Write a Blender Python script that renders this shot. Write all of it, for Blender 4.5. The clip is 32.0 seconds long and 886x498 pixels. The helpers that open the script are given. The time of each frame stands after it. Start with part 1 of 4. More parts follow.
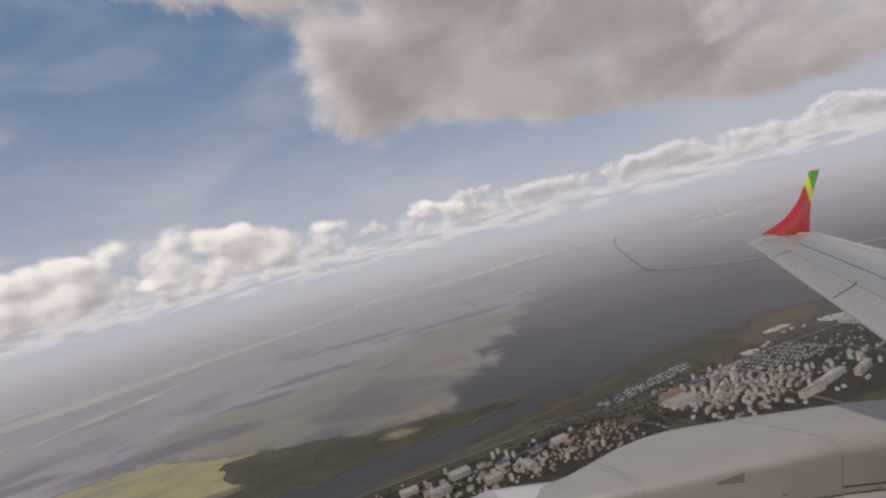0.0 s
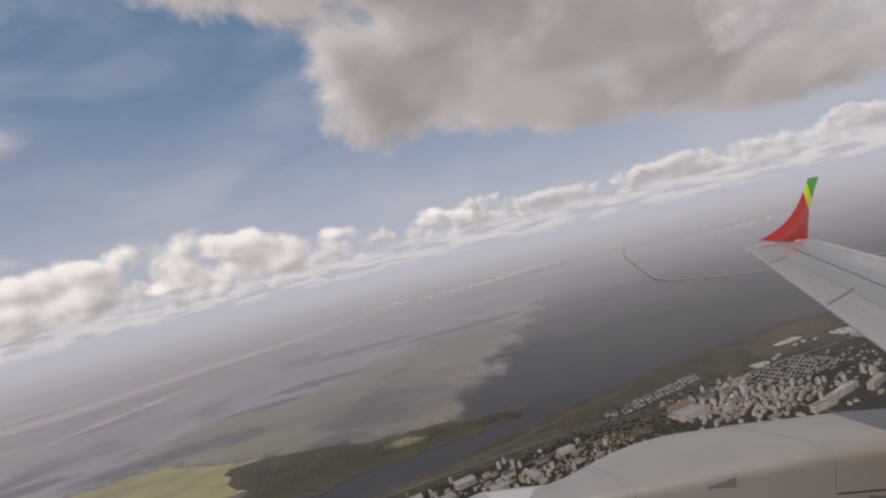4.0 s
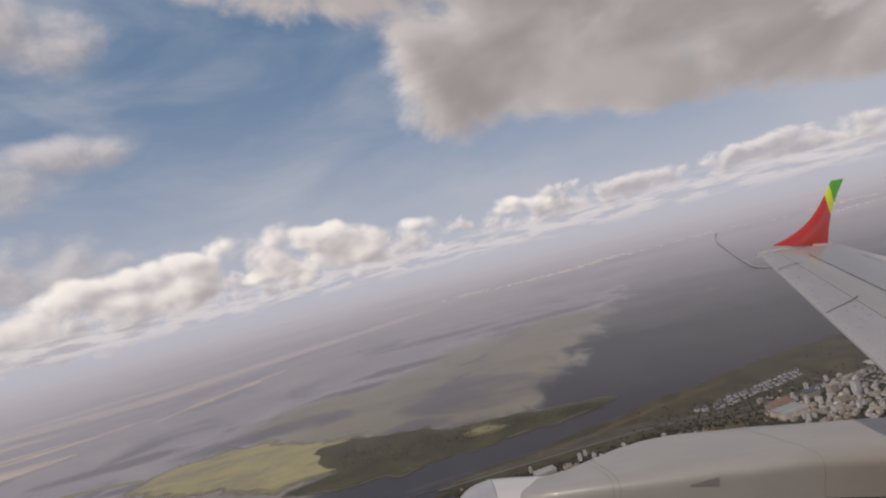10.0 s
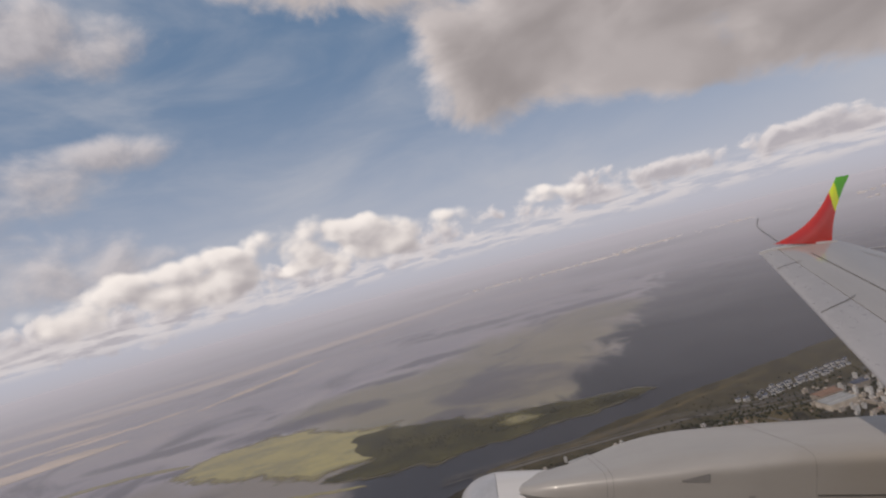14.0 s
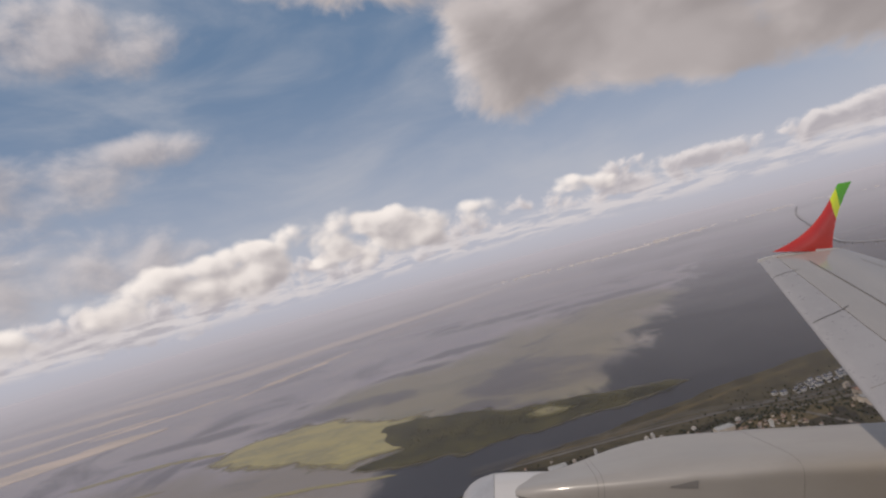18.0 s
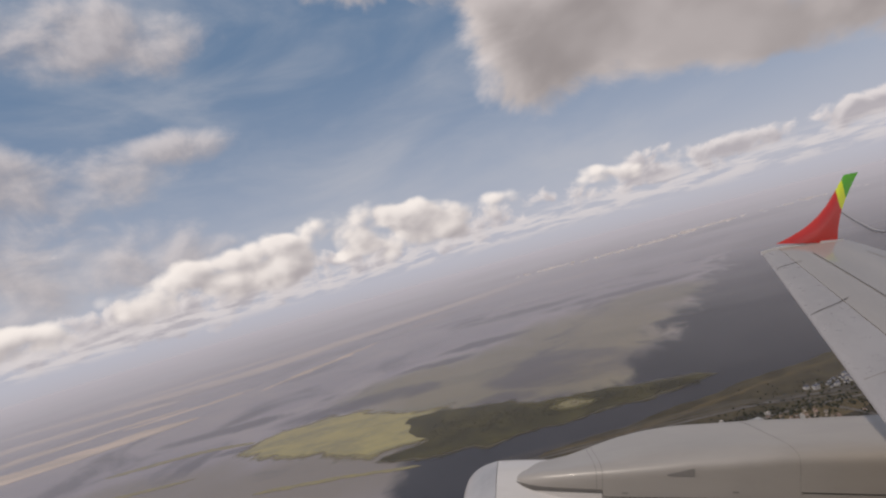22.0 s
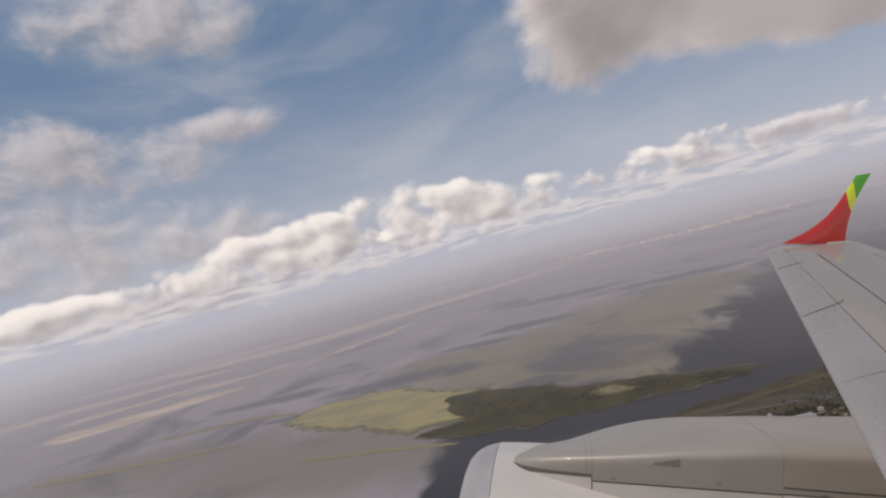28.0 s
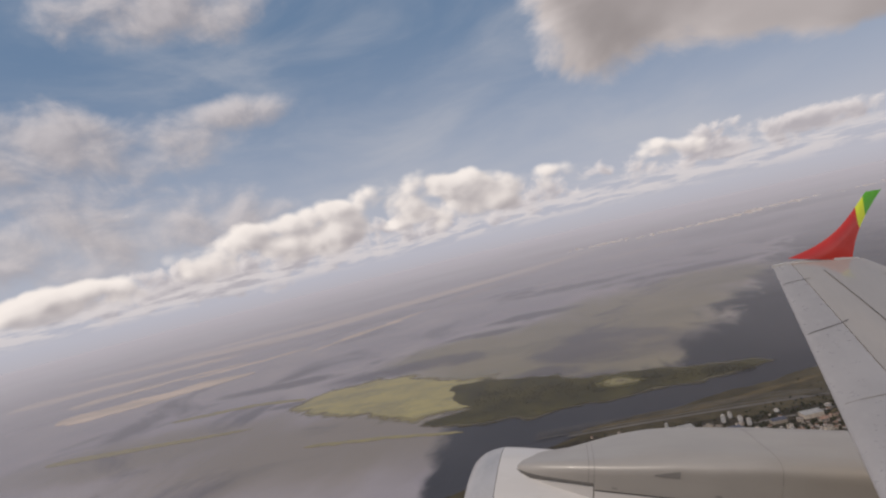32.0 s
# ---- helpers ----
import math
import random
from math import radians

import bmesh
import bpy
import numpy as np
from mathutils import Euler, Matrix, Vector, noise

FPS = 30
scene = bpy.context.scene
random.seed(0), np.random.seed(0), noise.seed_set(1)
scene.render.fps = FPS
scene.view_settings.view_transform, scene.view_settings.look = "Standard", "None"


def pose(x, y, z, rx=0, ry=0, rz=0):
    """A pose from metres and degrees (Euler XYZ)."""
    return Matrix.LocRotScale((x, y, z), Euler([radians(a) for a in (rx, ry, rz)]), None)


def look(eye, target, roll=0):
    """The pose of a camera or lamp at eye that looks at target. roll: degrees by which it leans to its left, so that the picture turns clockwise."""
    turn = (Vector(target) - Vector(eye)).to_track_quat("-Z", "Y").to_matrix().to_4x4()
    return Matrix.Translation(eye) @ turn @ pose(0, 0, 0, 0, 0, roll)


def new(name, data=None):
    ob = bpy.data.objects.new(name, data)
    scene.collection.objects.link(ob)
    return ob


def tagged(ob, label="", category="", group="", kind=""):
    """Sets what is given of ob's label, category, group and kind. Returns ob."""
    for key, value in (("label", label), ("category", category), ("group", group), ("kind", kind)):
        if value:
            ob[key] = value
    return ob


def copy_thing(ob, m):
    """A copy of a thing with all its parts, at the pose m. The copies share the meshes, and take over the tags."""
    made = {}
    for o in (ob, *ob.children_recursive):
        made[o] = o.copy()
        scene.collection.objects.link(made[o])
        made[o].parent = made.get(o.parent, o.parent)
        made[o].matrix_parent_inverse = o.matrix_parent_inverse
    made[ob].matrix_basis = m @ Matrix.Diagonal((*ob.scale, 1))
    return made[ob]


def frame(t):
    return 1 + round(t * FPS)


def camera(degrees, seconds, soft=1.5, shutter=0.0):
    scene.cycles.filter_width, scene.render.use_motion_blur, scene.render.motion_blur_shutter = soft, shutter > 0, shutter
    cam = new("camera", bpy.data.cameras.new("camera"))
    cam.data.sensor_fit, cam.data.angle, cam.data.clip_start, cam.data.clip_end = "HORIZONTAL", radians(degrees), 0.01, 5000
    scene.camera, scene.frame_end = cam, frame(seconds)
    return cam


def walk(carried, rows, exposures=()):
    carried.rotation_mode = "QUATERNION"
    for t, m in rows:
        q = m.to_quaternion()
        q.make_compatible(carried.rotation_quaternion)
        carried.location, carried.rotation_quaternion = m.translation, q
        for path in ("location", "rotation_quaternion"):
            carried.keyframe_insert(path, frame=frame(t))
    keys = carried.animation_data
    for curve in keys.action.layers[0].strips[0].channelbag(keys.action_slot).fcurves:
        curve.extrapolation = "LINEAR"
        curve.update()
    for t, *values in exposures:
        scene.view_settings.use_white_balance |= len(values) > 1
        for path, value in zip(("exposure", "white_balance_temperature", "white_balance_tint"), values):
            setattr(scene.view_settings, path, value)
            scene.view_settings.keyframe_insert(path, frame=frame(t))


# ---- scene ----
cam = camera(80.2, 32.0, soft=2.3)
PATH = [
    (0.0, -0.974, 0.851, 200.014, 89.07, 14.30, -12.53),
    (0.5, -0.973, 0.837, 200.107, 89.23, 14.46, -12.71),
    (1.0, -0.962, 0.836, 200.166, 89.03, 14.49, -12.87),
    (1.5, -0.919, 0.844, 200.177, 88.37, 13.83, -13.04),
    (2.0, -0.905, 0.863, 200.068, 88.43, 13.93, -13.09),
    (2.5, -0.896, 0.846, 199.999, 89.16, 13.64, -12.79),
    (3.0, -0.918, 0.841, 199.938, 89.62, 13.39, -12.46),
    (3.5, -0.915, 0.820, 199.916, 90.04, 13.43, -12.16),
    (5.5, -0.676, 0.565, 199.983, 90.31, 14.00, -9.24),
    (6.0, -0.617, 0.525, 199.897, 90.26, 13.71, -8.50),
    (6.5, -0.549, 0.462, 199.787, 90.99, 13.97, -7.57),
    (7.0, -0.481, 0.369, 199.847, 91.53, 14.35, -6.63),
    (7.5, -0.428, 0.308, 199.875, 91.64, 14.61, -5.91),
    (8.0, -0.380, 0.259, 199.861, 91.76, 14.60, -5.23),
    (8.5, -0.330, 0.209, 199.852, 91.89, 14.53, -4.54),
    (9.0, -0.282, 0.158, 199.904, 91.94, 14.60, -3.98),
    (9.5, -0.220, 0.106, 199.977, 91.45, 14.43, -3.35),
    (10.0, -0.177, 0.080, 199.971, 91.04, 14.25, -2.89),
    (10.5, -0.148, 0.062, 199.911, 90.85, 14.18, -2.48),
    (11.0, -0.105, 0.029, 199.821, 91.10, 14.17, -1.88),
    (11.5, -0.078, -0.008, 199.769, 91.84, 14.12, -1.37),
    (12.0, -0.024, -0.054, 199.808, 92.15, 13.98, -0.91),
    (12.5, 0.025, -0.088, 199.826, 92.27, 13.99, -0.51),
    (13.0, 0.085, -0.142, 199.952, 92.18, 14.48, -0.02),
    (13.5, 0.159, -0.169, 200.042, 91.28, 14.97, 0.38),
    (14.0, 0.198, -0.185, 200.031, 90.90, 15.10, 0.71),
    (14.5, 0.292, -0.218, 200.034, 90.68, 14.99, 1.24),
    (16.5, 0.470, -0.330, 200.008, 91.61, 15.10, 2.75),
    (17.0, 0.525, -0.363, 200.075, 91.60, 15.41, 3.17),
    (17.5, 0.569, -0.391, 200.148, 91.22, 15.57, 3.58),
    (18.0, 0.590, -0.403, 200.153, 90.81, 15.47, 3.84),
    (18.5, 0.620, -0.422, 200.197, 90.58, 15.51, 4.12),
    (19.0, 0.636, -0.435, 200.242, 90.19, 15.48, 4.34),
    (19.5, 0.664, -0.443, 200.251, 89.83, 15.64, 4.55),
    (20.0, 0.677, -0.443, 200.205, 89.64, 15.65, 4.68),
    (20.5, 0.732, -0.473, 200.153, 89.82, 15.44, 5.21),
    (21.0, 0.768, -0.502, 200.129, 90.05, 15.33, 5.64),
    (21.5, 0.802, -0.532, 200.107, 90.38, 15.47, 6.07),
    (22.0, 0.832, -0.555, 200.102, 90.70, 15.76, 6.42),
    (22.5, 0.879, -0.577, 200.095, 91.02, 15.98, 6.76),
    (23.0, 0.929, -0.599, 200.040, 91.36, 15.82, 7.18),
    (23.5, 0.971, -0.633, 200.006, 91.74, 15.48, 7.67),
    (24.0, 1.010, -0.668, 199.980, 92.08, 15.27, 8.18),
    (24.5, 1.037, -0.704, 200.057, 92.25, 15.23, 8.56),
    (25.0, 1.059, -0.719, 200.117, 91.82, 15.42, 8.81),
    (25.5, 1.081, -0.724, 200.157, 91.40, 15.33, 8.92),
    (27.5, 1.314, -0.805, 200.189, 89.57, 14.49, 10.66),
    (28.0, 1.335, -0.844, 200.126, 89.86, 14.51, 11.20),
    (28.5, 1.352, -0.871, 200.094, 90.28, 14.29, 11.58),
    (29.0, 1.377, -0.892, 200.058, 90.70, 14.16, 11.86),
    (29.5, 1.402, -0.909, 200.011, 91.03, 14.18, 12.18),
    (30.0, 1.423, -0.930, 200.058, 91.38, 14.33, 12.41),
    (30.5, 1.435, -0.942, 200.101, 91.40, 14.24, 12.52),
    (31.0, 1.431, -0.953, 200.176, 91.15, 13.99, 12.59),
    (31.5, 1.415, -0.935, 200.269, 90.00, 13.67, 12.39),
    (32.0, 1.407, -0.904, 200.367, 88.92, 13.70, 12.06),
]

walk(cam, [(t, pose(x, y, z, a, b, c)) for t, x, y, z, a, b, c in PATH], [(0.0, 0.05, 6600, 14.0), (32.0, 0.05, 6600, 14.0)])
EYE = 200.0                      # height of the eye over the river

# ---- light ----
SUN_AZ, SUN_EL = 222.0, 56.0     # degrees clockwise from the way ahead, above the horizon
SKY = 0.1


class Tree:
    """Short hand for building node trees."""

    def __init__(self, tree):
        self.t = tree

    def put(self, sock, v):
        if hasattr(v, "is_output"):
            self.t.links.new(v, sock)
        elif v is not None:
            sock.default_value = v

    def m(self, op, a, b=None, c=None, clamp=False):
        n = self.t.nodes.new("ShaderNodeMath")
        n.operation, n.use_clamp = op, clamp
        for s, v in zip(n.inputs, (a, b, c)):
            self.put(s, v)
        return n.outputs[0]

    def vec(self, op, a, b=None):
        n = self.t.nodes.new("ShaderNodeVectorMath")
        n.operation = op
        self.put(n.inputs[0], a)
        self.put(n.inputs[1], b)
        return n.outputs["Value"] if op in ("DOT_PRODUCT", "LENGTH") else n.outputs["Vector"]

    def xyz(self, x, y, z):
        n = self.t.nodes.new("ShaderNodeCombineXYZ")
        for s, v in zip(n.inputs, (x, y, z)):
            self.put(s, v)
        return n.outputs[0]

    def noise(self, vector, scale, detail=4.0, rough=0.55, warp=0.0):
        n = self.t.nodes.new("ShaderNodeTexNoise")
        self.put(n.inputs["Vector"], vector)
        n.inputs["Scale"].default_value, n.inputs["Detail"].default_value = scale, detail
        n.inputs["Roughness"].default_value, n.inputs["Distortion"].default_value = rough, warp
        return n.outputs["Fac"]

    def step(self, v, a, b, lo=0.0, hi=1.0, smooth=True):
        n = self.t.nodes.new("ShaderNodeMapRange")
        n.interpolation_type = "SMOOTHSTEP" if smooth else "LINEAR"
        for s, x in zip(n.inputs, (v, a, b, lo, hi)):
            self.put(s, x)
        return n.outputs[0]

    def mix(self, f, a, b):
        n = self.t.nodes.new("ShaderNodeMix")
        n.data_type = "RGBA"
        self.put(n.inputs[0], f)
        for s, v in ((n.inputs[6], a), (n.inputs[7], b)):
            self.put(s, (*v, 1) if isinstance(v, tuple) and len(v) == 3 else v)
        return n.outputs[2]


# clouds: azimuth, elevation, half width, half height, in degrees
BIG_CLOUDS = [(30, 26, 24, 10), (12, 18, 10, 8), (24, 16.5, 12, 8), (37, 15, 16, 8), (48, 10, 13, 5), (14, 32, 28, 6.5), (40, 24, 18, 9), (30, 11, 8, 3)]
MID_CLOUDS = [(-34, 27, 8, 3), (-39, 14.8, 8, 2.6), (-29, 17, 4.5, 1.5), (-44, 8.4, 9, 4.6), (-35, 7.6, 7, 3.0), (-52, 16, 9, 3), (60, 16, 14, 8), (-75, 18, 18, 8)]
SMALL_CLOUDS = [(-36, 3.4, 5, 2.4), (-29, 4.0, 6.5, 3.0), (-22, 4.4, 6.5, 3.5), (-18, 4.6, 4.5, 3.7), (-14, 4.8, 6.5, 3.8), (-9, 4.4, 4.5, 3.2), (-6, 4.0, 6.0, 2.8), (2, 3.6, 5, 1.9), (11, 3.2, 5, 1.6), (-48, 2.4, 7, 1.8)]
LOW_CLOUDS = [(13, 2.6, 7, 1.6), (25, 2.2, 5, 1.3), (36, 2.2, 7, 1.4), (52, 2.0, 10, 1.5), (-36, 1.7, 16, 1.9), (-14, 2.0, 18, 2.1), (4, 2.1, 12, 1.9)]


def make_sky():
    w = bpy.data.worlds.new("sky")
    scene.world = w
    w.use_nodes = True
    w.node_tree.nodes.clear()
    n = Tree(w.node_tree)
    d = n.t.nodes.new("ShaderNodeTexCoord").outputs["Generated"]
    sep = n.t.nodes.new("ShaderNodeSeparateXYZ")
    n.put(sep.inputs[0], n.vec("NORMALIZE", d))
    az = n.m("DEGREES", n.m("ARCTAN2", sep.outputs[0], sep.outputs[1]))
    el = n.m("DEGREES", n.m("ARCSINE", sep.outputs[2]))
    nis = n.t.nodes.new("ShaderNodeTexSky")
    nis.sky_type, nis.sun_disc = "NISHITA", False
    nis.sun_elevation, nis.sun_rotation = radians(SUN_EL), radians(SUN_AZ)
    nis.altitude, nis.air_density, nis.dust_density, nis.ozone_density = 200, 1.0, 0.6, 1.5

    def tint(*rgb):
        return tuple(x / SKY for x in rgb)

    def cloud(blobs, du, dv, size, amp, round_, detail=8.0, rough=0.56, heads=0.0):
        """Thickness of the cloud along a direction shifted by du, dv degrees."""
        u, v = n.m("ADD", az, du), n.m("ADD", el, dv)
        c = n.xyz(n.m("MULTIPLY", u, 1.0 / size), n.m("MULTIPLY", v, 1.3 / size), 0.0)
        fine = n.noise(c, 1.0, detail, rough, 0.3)
        if heads:
            puffs = n.t.nodes.new("ShaderNodeTexVoronoi")
            puffs.feature = "SMOOTH_F1"
            puffs.inputs["Scale"].default_value, puffs.inputs["Detail"].default_value = 0.8, 2.0
            puffs.inputs["Roughness"].default_value, puffs.inputs["Smoothness"].default_value = 0.55, 0.35
            n.put(puffs.inputs["Vector"], n.vec("ADD", c, n.xyz(n.m("MULTIPLY", fine, 0.5), 0.0, 0.0)))
            bump = n.m("SUBTRACT", 1.19, puffs.outputs["Distance"])
            fine = n.m("MULTIPLY_ADD", n.m("SUBTRACT", bump, fine), heads, fine)
        coarse = n.noise(n.vec("ADD", c, (13.1, 4.7, 2.0)), 0.30, 2.0, 0.5)
        best = None
        uv = n.xyz(u, v, 0.0)
        for a, e, w_, h_ in blobs:
            p = n.vec("MULTIPLY", n.vec("SUBTRACT", uv, (a, e, 0)), (1 / w_, 1 / h_, 0))
            q = n.m("SUBTRACT", 1.0, n.vec("DOT_PRODUCT", p, p))
            best = q if best is None else n.m("SMOOTH_MAX", best, q, round_)
        best = n.m("MINIMUM", n.m("MAXIMUM", best, -2.2), 0.8)
        out = n.m("MULTIPLY_ADD", n.m("SUBTRACT", fine, 0.5), amp, best)
        return n.m("MULTIPLY_ADD", n.m("SUBTRACT", coarse, 0.5), amp * 0.7, out)

    # clear sky, with a milky band over the horizon and thin high veils
    haze = n.m("POWER", n.step(el, -1.0, 25.0, 1.0, 0.0, False), 1.6)
    blue = n.mix(0.8, nis.outputs[0], tint(0.125, 0.205, 0.315))
    sky = n.mix(haze, blue, tint(0.455, 0.475, 0.545))
    along = n.m("MULTIPLY_ADD", el, 0.9, az)
    streak = n.noise(n.xyz(n.m("MULTIPLY", along, 0.045), n.m("MULTIPLY", n.m("MULTIPLY_ADD", az, -0.10, el), 0.13), 3.0), 1.0, 6.0, 0.55, 0.5)
    sky = n.mix(n.m("MULTIPLY", n.step(streak, 0.36, 0.80), 0.48), sky, tint(0.50, 0.51, 0.53))
    # the large grey clouds
    body = cloud(BIG_CLOUDS, 0.0, 0.0, 11.0, 2.7, 0.6, 8.0, 0.55)
    above = cloud(BIG_CLOUDS, -1.8, 1.2, 11.0, 2.7, 0.6, 4.0, 0.50)
    lit = n.step(n.m("MULTIPLY_ADD", body, 0.4, above), -1.0, 1.1, 1.0, 0.0)
    relief = n.step(n.m("SUBTRACT", body, above), -0.9, 1.1)
    lit = n.m("MULTIPLY", lit, n.m("MULTIPLY_ADD", relief, 0.9, 0.4), clamp=True)
    lump = n.noise(n.xyz(n.m("MULTIPLY", az, 0.07), n.m("MULTIPLY", el, 0.12), 7.0), 1.0, 3.0, 0.46, 0.3)
    under = n.mix(n.m("MULTIPLY_ADD", relief, 0.25, n.m("MULTIPLY", n.step(lump, 0.34, 0.68), 0.75)), tint(0.275, 0.252, 0.248), tint(0.43, 0.40, 0.392))
    col = n.mix(lit, under, tint(0.74, 0.69, 0.665))
    out = n.mix(n.step(body, -0.22, 0.36), sky, col)
    # loose grey-white clouds with soft edges
    body = n.m("SUBTRACT", cloud(MID_CLOUDS, 0.0, 0.0, 5.2, 4.4, 0.8, 8.0, 0.54), 0.15)
    above = cloud(MID_CLOUDS, -0.8, 0.9, 5.2, 4.4, 0.8, 5.0, 0.52)
    lit = n.m("MULTIPLY_ADD", n.step(n.m("SUBTRACT", body, above), -1.1, 0.9), 0.6, n.m("MULTIPLY", n.step(above, -1.2, 1.2, 1.0, 0.0), 0.4))
    col = n.mix(lit, tint(0.37, 0.345, 0.35), tint(0.66, 0.62, 0.605))
    out = n.mix(n.m("MULTIPLY", n.step(body, -0.9, 1.2), 0.80), out, col)
    # broken rows of cloud far off
    body = n.m("SUBTRACT", cloud(LOW_CLOUDS, 0.0, 0.0, 2.6, 6.0, 0.5, 8.0, 0.56), 0.32)
    above = cloud(LOW_CLOUDS, -0.4, 0.6, 2.6, 6.0, 0.5, 3.0, 0.5)
    lit = n.step(above, -0.6, 1.8, 1.0, 0.0)
    col = n.mix(lit, tint(0.42, 0.395, 0.41), tint(0.74, 0.70, 0.68))
    out = n.mix(n.m("MULTIPLY", n.step(body, -0.5, 0.7), 0.85), out, col)
    rows = n.noise(n.xyz(n.m("MULTIPLY", az, 0.24), n.m("MULTIPLY", el, 1.4), 5.0), 1.0, 7.0, 0.56, 0.3)
    band = n.m("MULTIPLY", n.step(el, -1.0, 0.0), n.step(el, 0.6, 2.6, 1.0, 0.0))
    out = n.mix(n.m("MULTIPLY", n.m("MULTIPLY", n.step(rows, 0.40, 0.58), band), 0.85), out, tint(0.68, 0.65, 0.64))
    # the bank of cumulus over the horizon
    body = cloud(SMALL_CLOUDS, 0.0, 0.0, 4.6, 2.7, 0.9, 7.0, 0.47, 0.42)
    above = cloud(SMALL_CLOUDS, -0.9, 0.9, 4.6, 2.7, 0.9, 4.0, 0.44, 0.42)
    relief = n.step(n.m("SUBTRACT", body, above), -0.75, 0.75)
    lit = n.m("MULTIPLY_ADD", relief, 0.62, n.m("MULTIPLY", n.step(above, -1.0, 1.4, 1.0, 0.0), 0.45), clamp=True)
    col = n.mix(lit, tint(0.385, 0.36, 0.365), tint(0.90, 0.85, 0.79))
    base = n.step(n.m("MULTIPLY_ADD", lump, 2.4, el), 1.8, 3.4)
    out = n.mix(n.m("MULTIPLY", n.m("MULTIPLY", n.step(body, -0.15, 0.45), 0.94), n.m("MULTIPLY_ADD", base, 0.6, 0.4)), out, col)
    # haze towards and below the horizon
    out = n.mix(n.m("MULTIPLY", n.step(el, -1.8, 2.2, 1.0, 0.0), 0.52), out, tint(0.435, 0.435, 0.475))
    out = n.mix(n.step(el, -2.6, -0.8, 1.0, 0.0), out, tint(0.425, 0.42, 0.458))
    bg = n.t.nodes.new("ShaderNodeBackground")
    n.put(bg.inputs[0], out)
    bg.inputs[1].default_value = SKY
    n.put(n.t.nodes.new("ShaderNodeOutputWorld").inputs[0], bg.outputs[0])


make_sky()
sun_data = bpy.data.lights.new("sun", "SUN")
sun_data.energy, sun_data.angle, sun_data.color = 2.6, radians(1.0), (1.0, 0.89, 0.76)
sun = new("sun", sun_data)
_a, _e = radians(SUN_AZ), radians(SUN_EL)
sun.matrix_world = look((0, 0, 0), (-math.sin(_a) * math.cos(_e), -math.cos(_a) * math.cos(_e), -math.sin(_e)))

# ---- materials ----
def surface(name, colours, scale=1.0, rough=0.7, metal=0.0, bump=0.0, spec=0.5, coat=0.0, rand=0.0, stretch=(1, 1, 1), detail=6.0, grain=0.25):
    """A procedural material: up to three base colours mixed by noise at two scales, in metres."""
    mt = bpy.data.materials.new(name)
    mt.use_nodes = True
    n = Tree(mt.node_tree)
    bsdf = mt.node_tree.nodes["Principled BSDF"]
    co = n.t.nodes.new("ShaderNodeTexCoord").outputs["Object"]
    co = n.vec("MULTIPLY", co, stretch)
    big, fine = n.noise(co, 1.0 / scale, detail, 0.6, 0.3), n.noise(co, 7.0 / scale, 5.0, 0.65)
    col = n.mix(n.step(big, 0.35, 0.65), colours[0], colours[1 % len(colours)])
    col = n.mix(n.step(fine, 0.50, 0.72), col, colours[2 % len(colours)])
    if rand:
        r = n.t.nodes.new("ShaderNodeObjectInfo").outputs["Random"]
        hsv = n.t.nodes.new("ShaderNodeHueSaturation")
        n.put(hsv.inputs["Value"], n.m("MULTIPLY_ADD", r, rand, 1.0 - rand * 0.5))
        n.put(hsv.inputs["Color"], col)
        col = hsv.outputs[0]
    n.put(bsdf.inputs["Base Color"], col)
    n.put(bsdf.inputs["Roughness"], n.m("MULTIPLY_ADD", n.m("SUBTRACT", fine, 0.5), grain, rough, clamp=True))
    bsdf.inputs["Metallic"].default_value = metal
    bsdf.inputs["Specular IOR Level"].default_value = spec
    bsdf.inputs["Coat Weight"].default_value = coat
    bsdf.inputs["Coat Roughness"].default_value = 0.08
    if bump:
        b = n.t.nodes.new("ShaderNodeBump")
        b.inputs["Strength"].default_value, b.inputs["Distance"].default_value = 0.6, bump
        n.put(b.inputs["Height"], fine)
        n.put(bsdf.inputs["Normal"], b.outputs[0])
    return mt


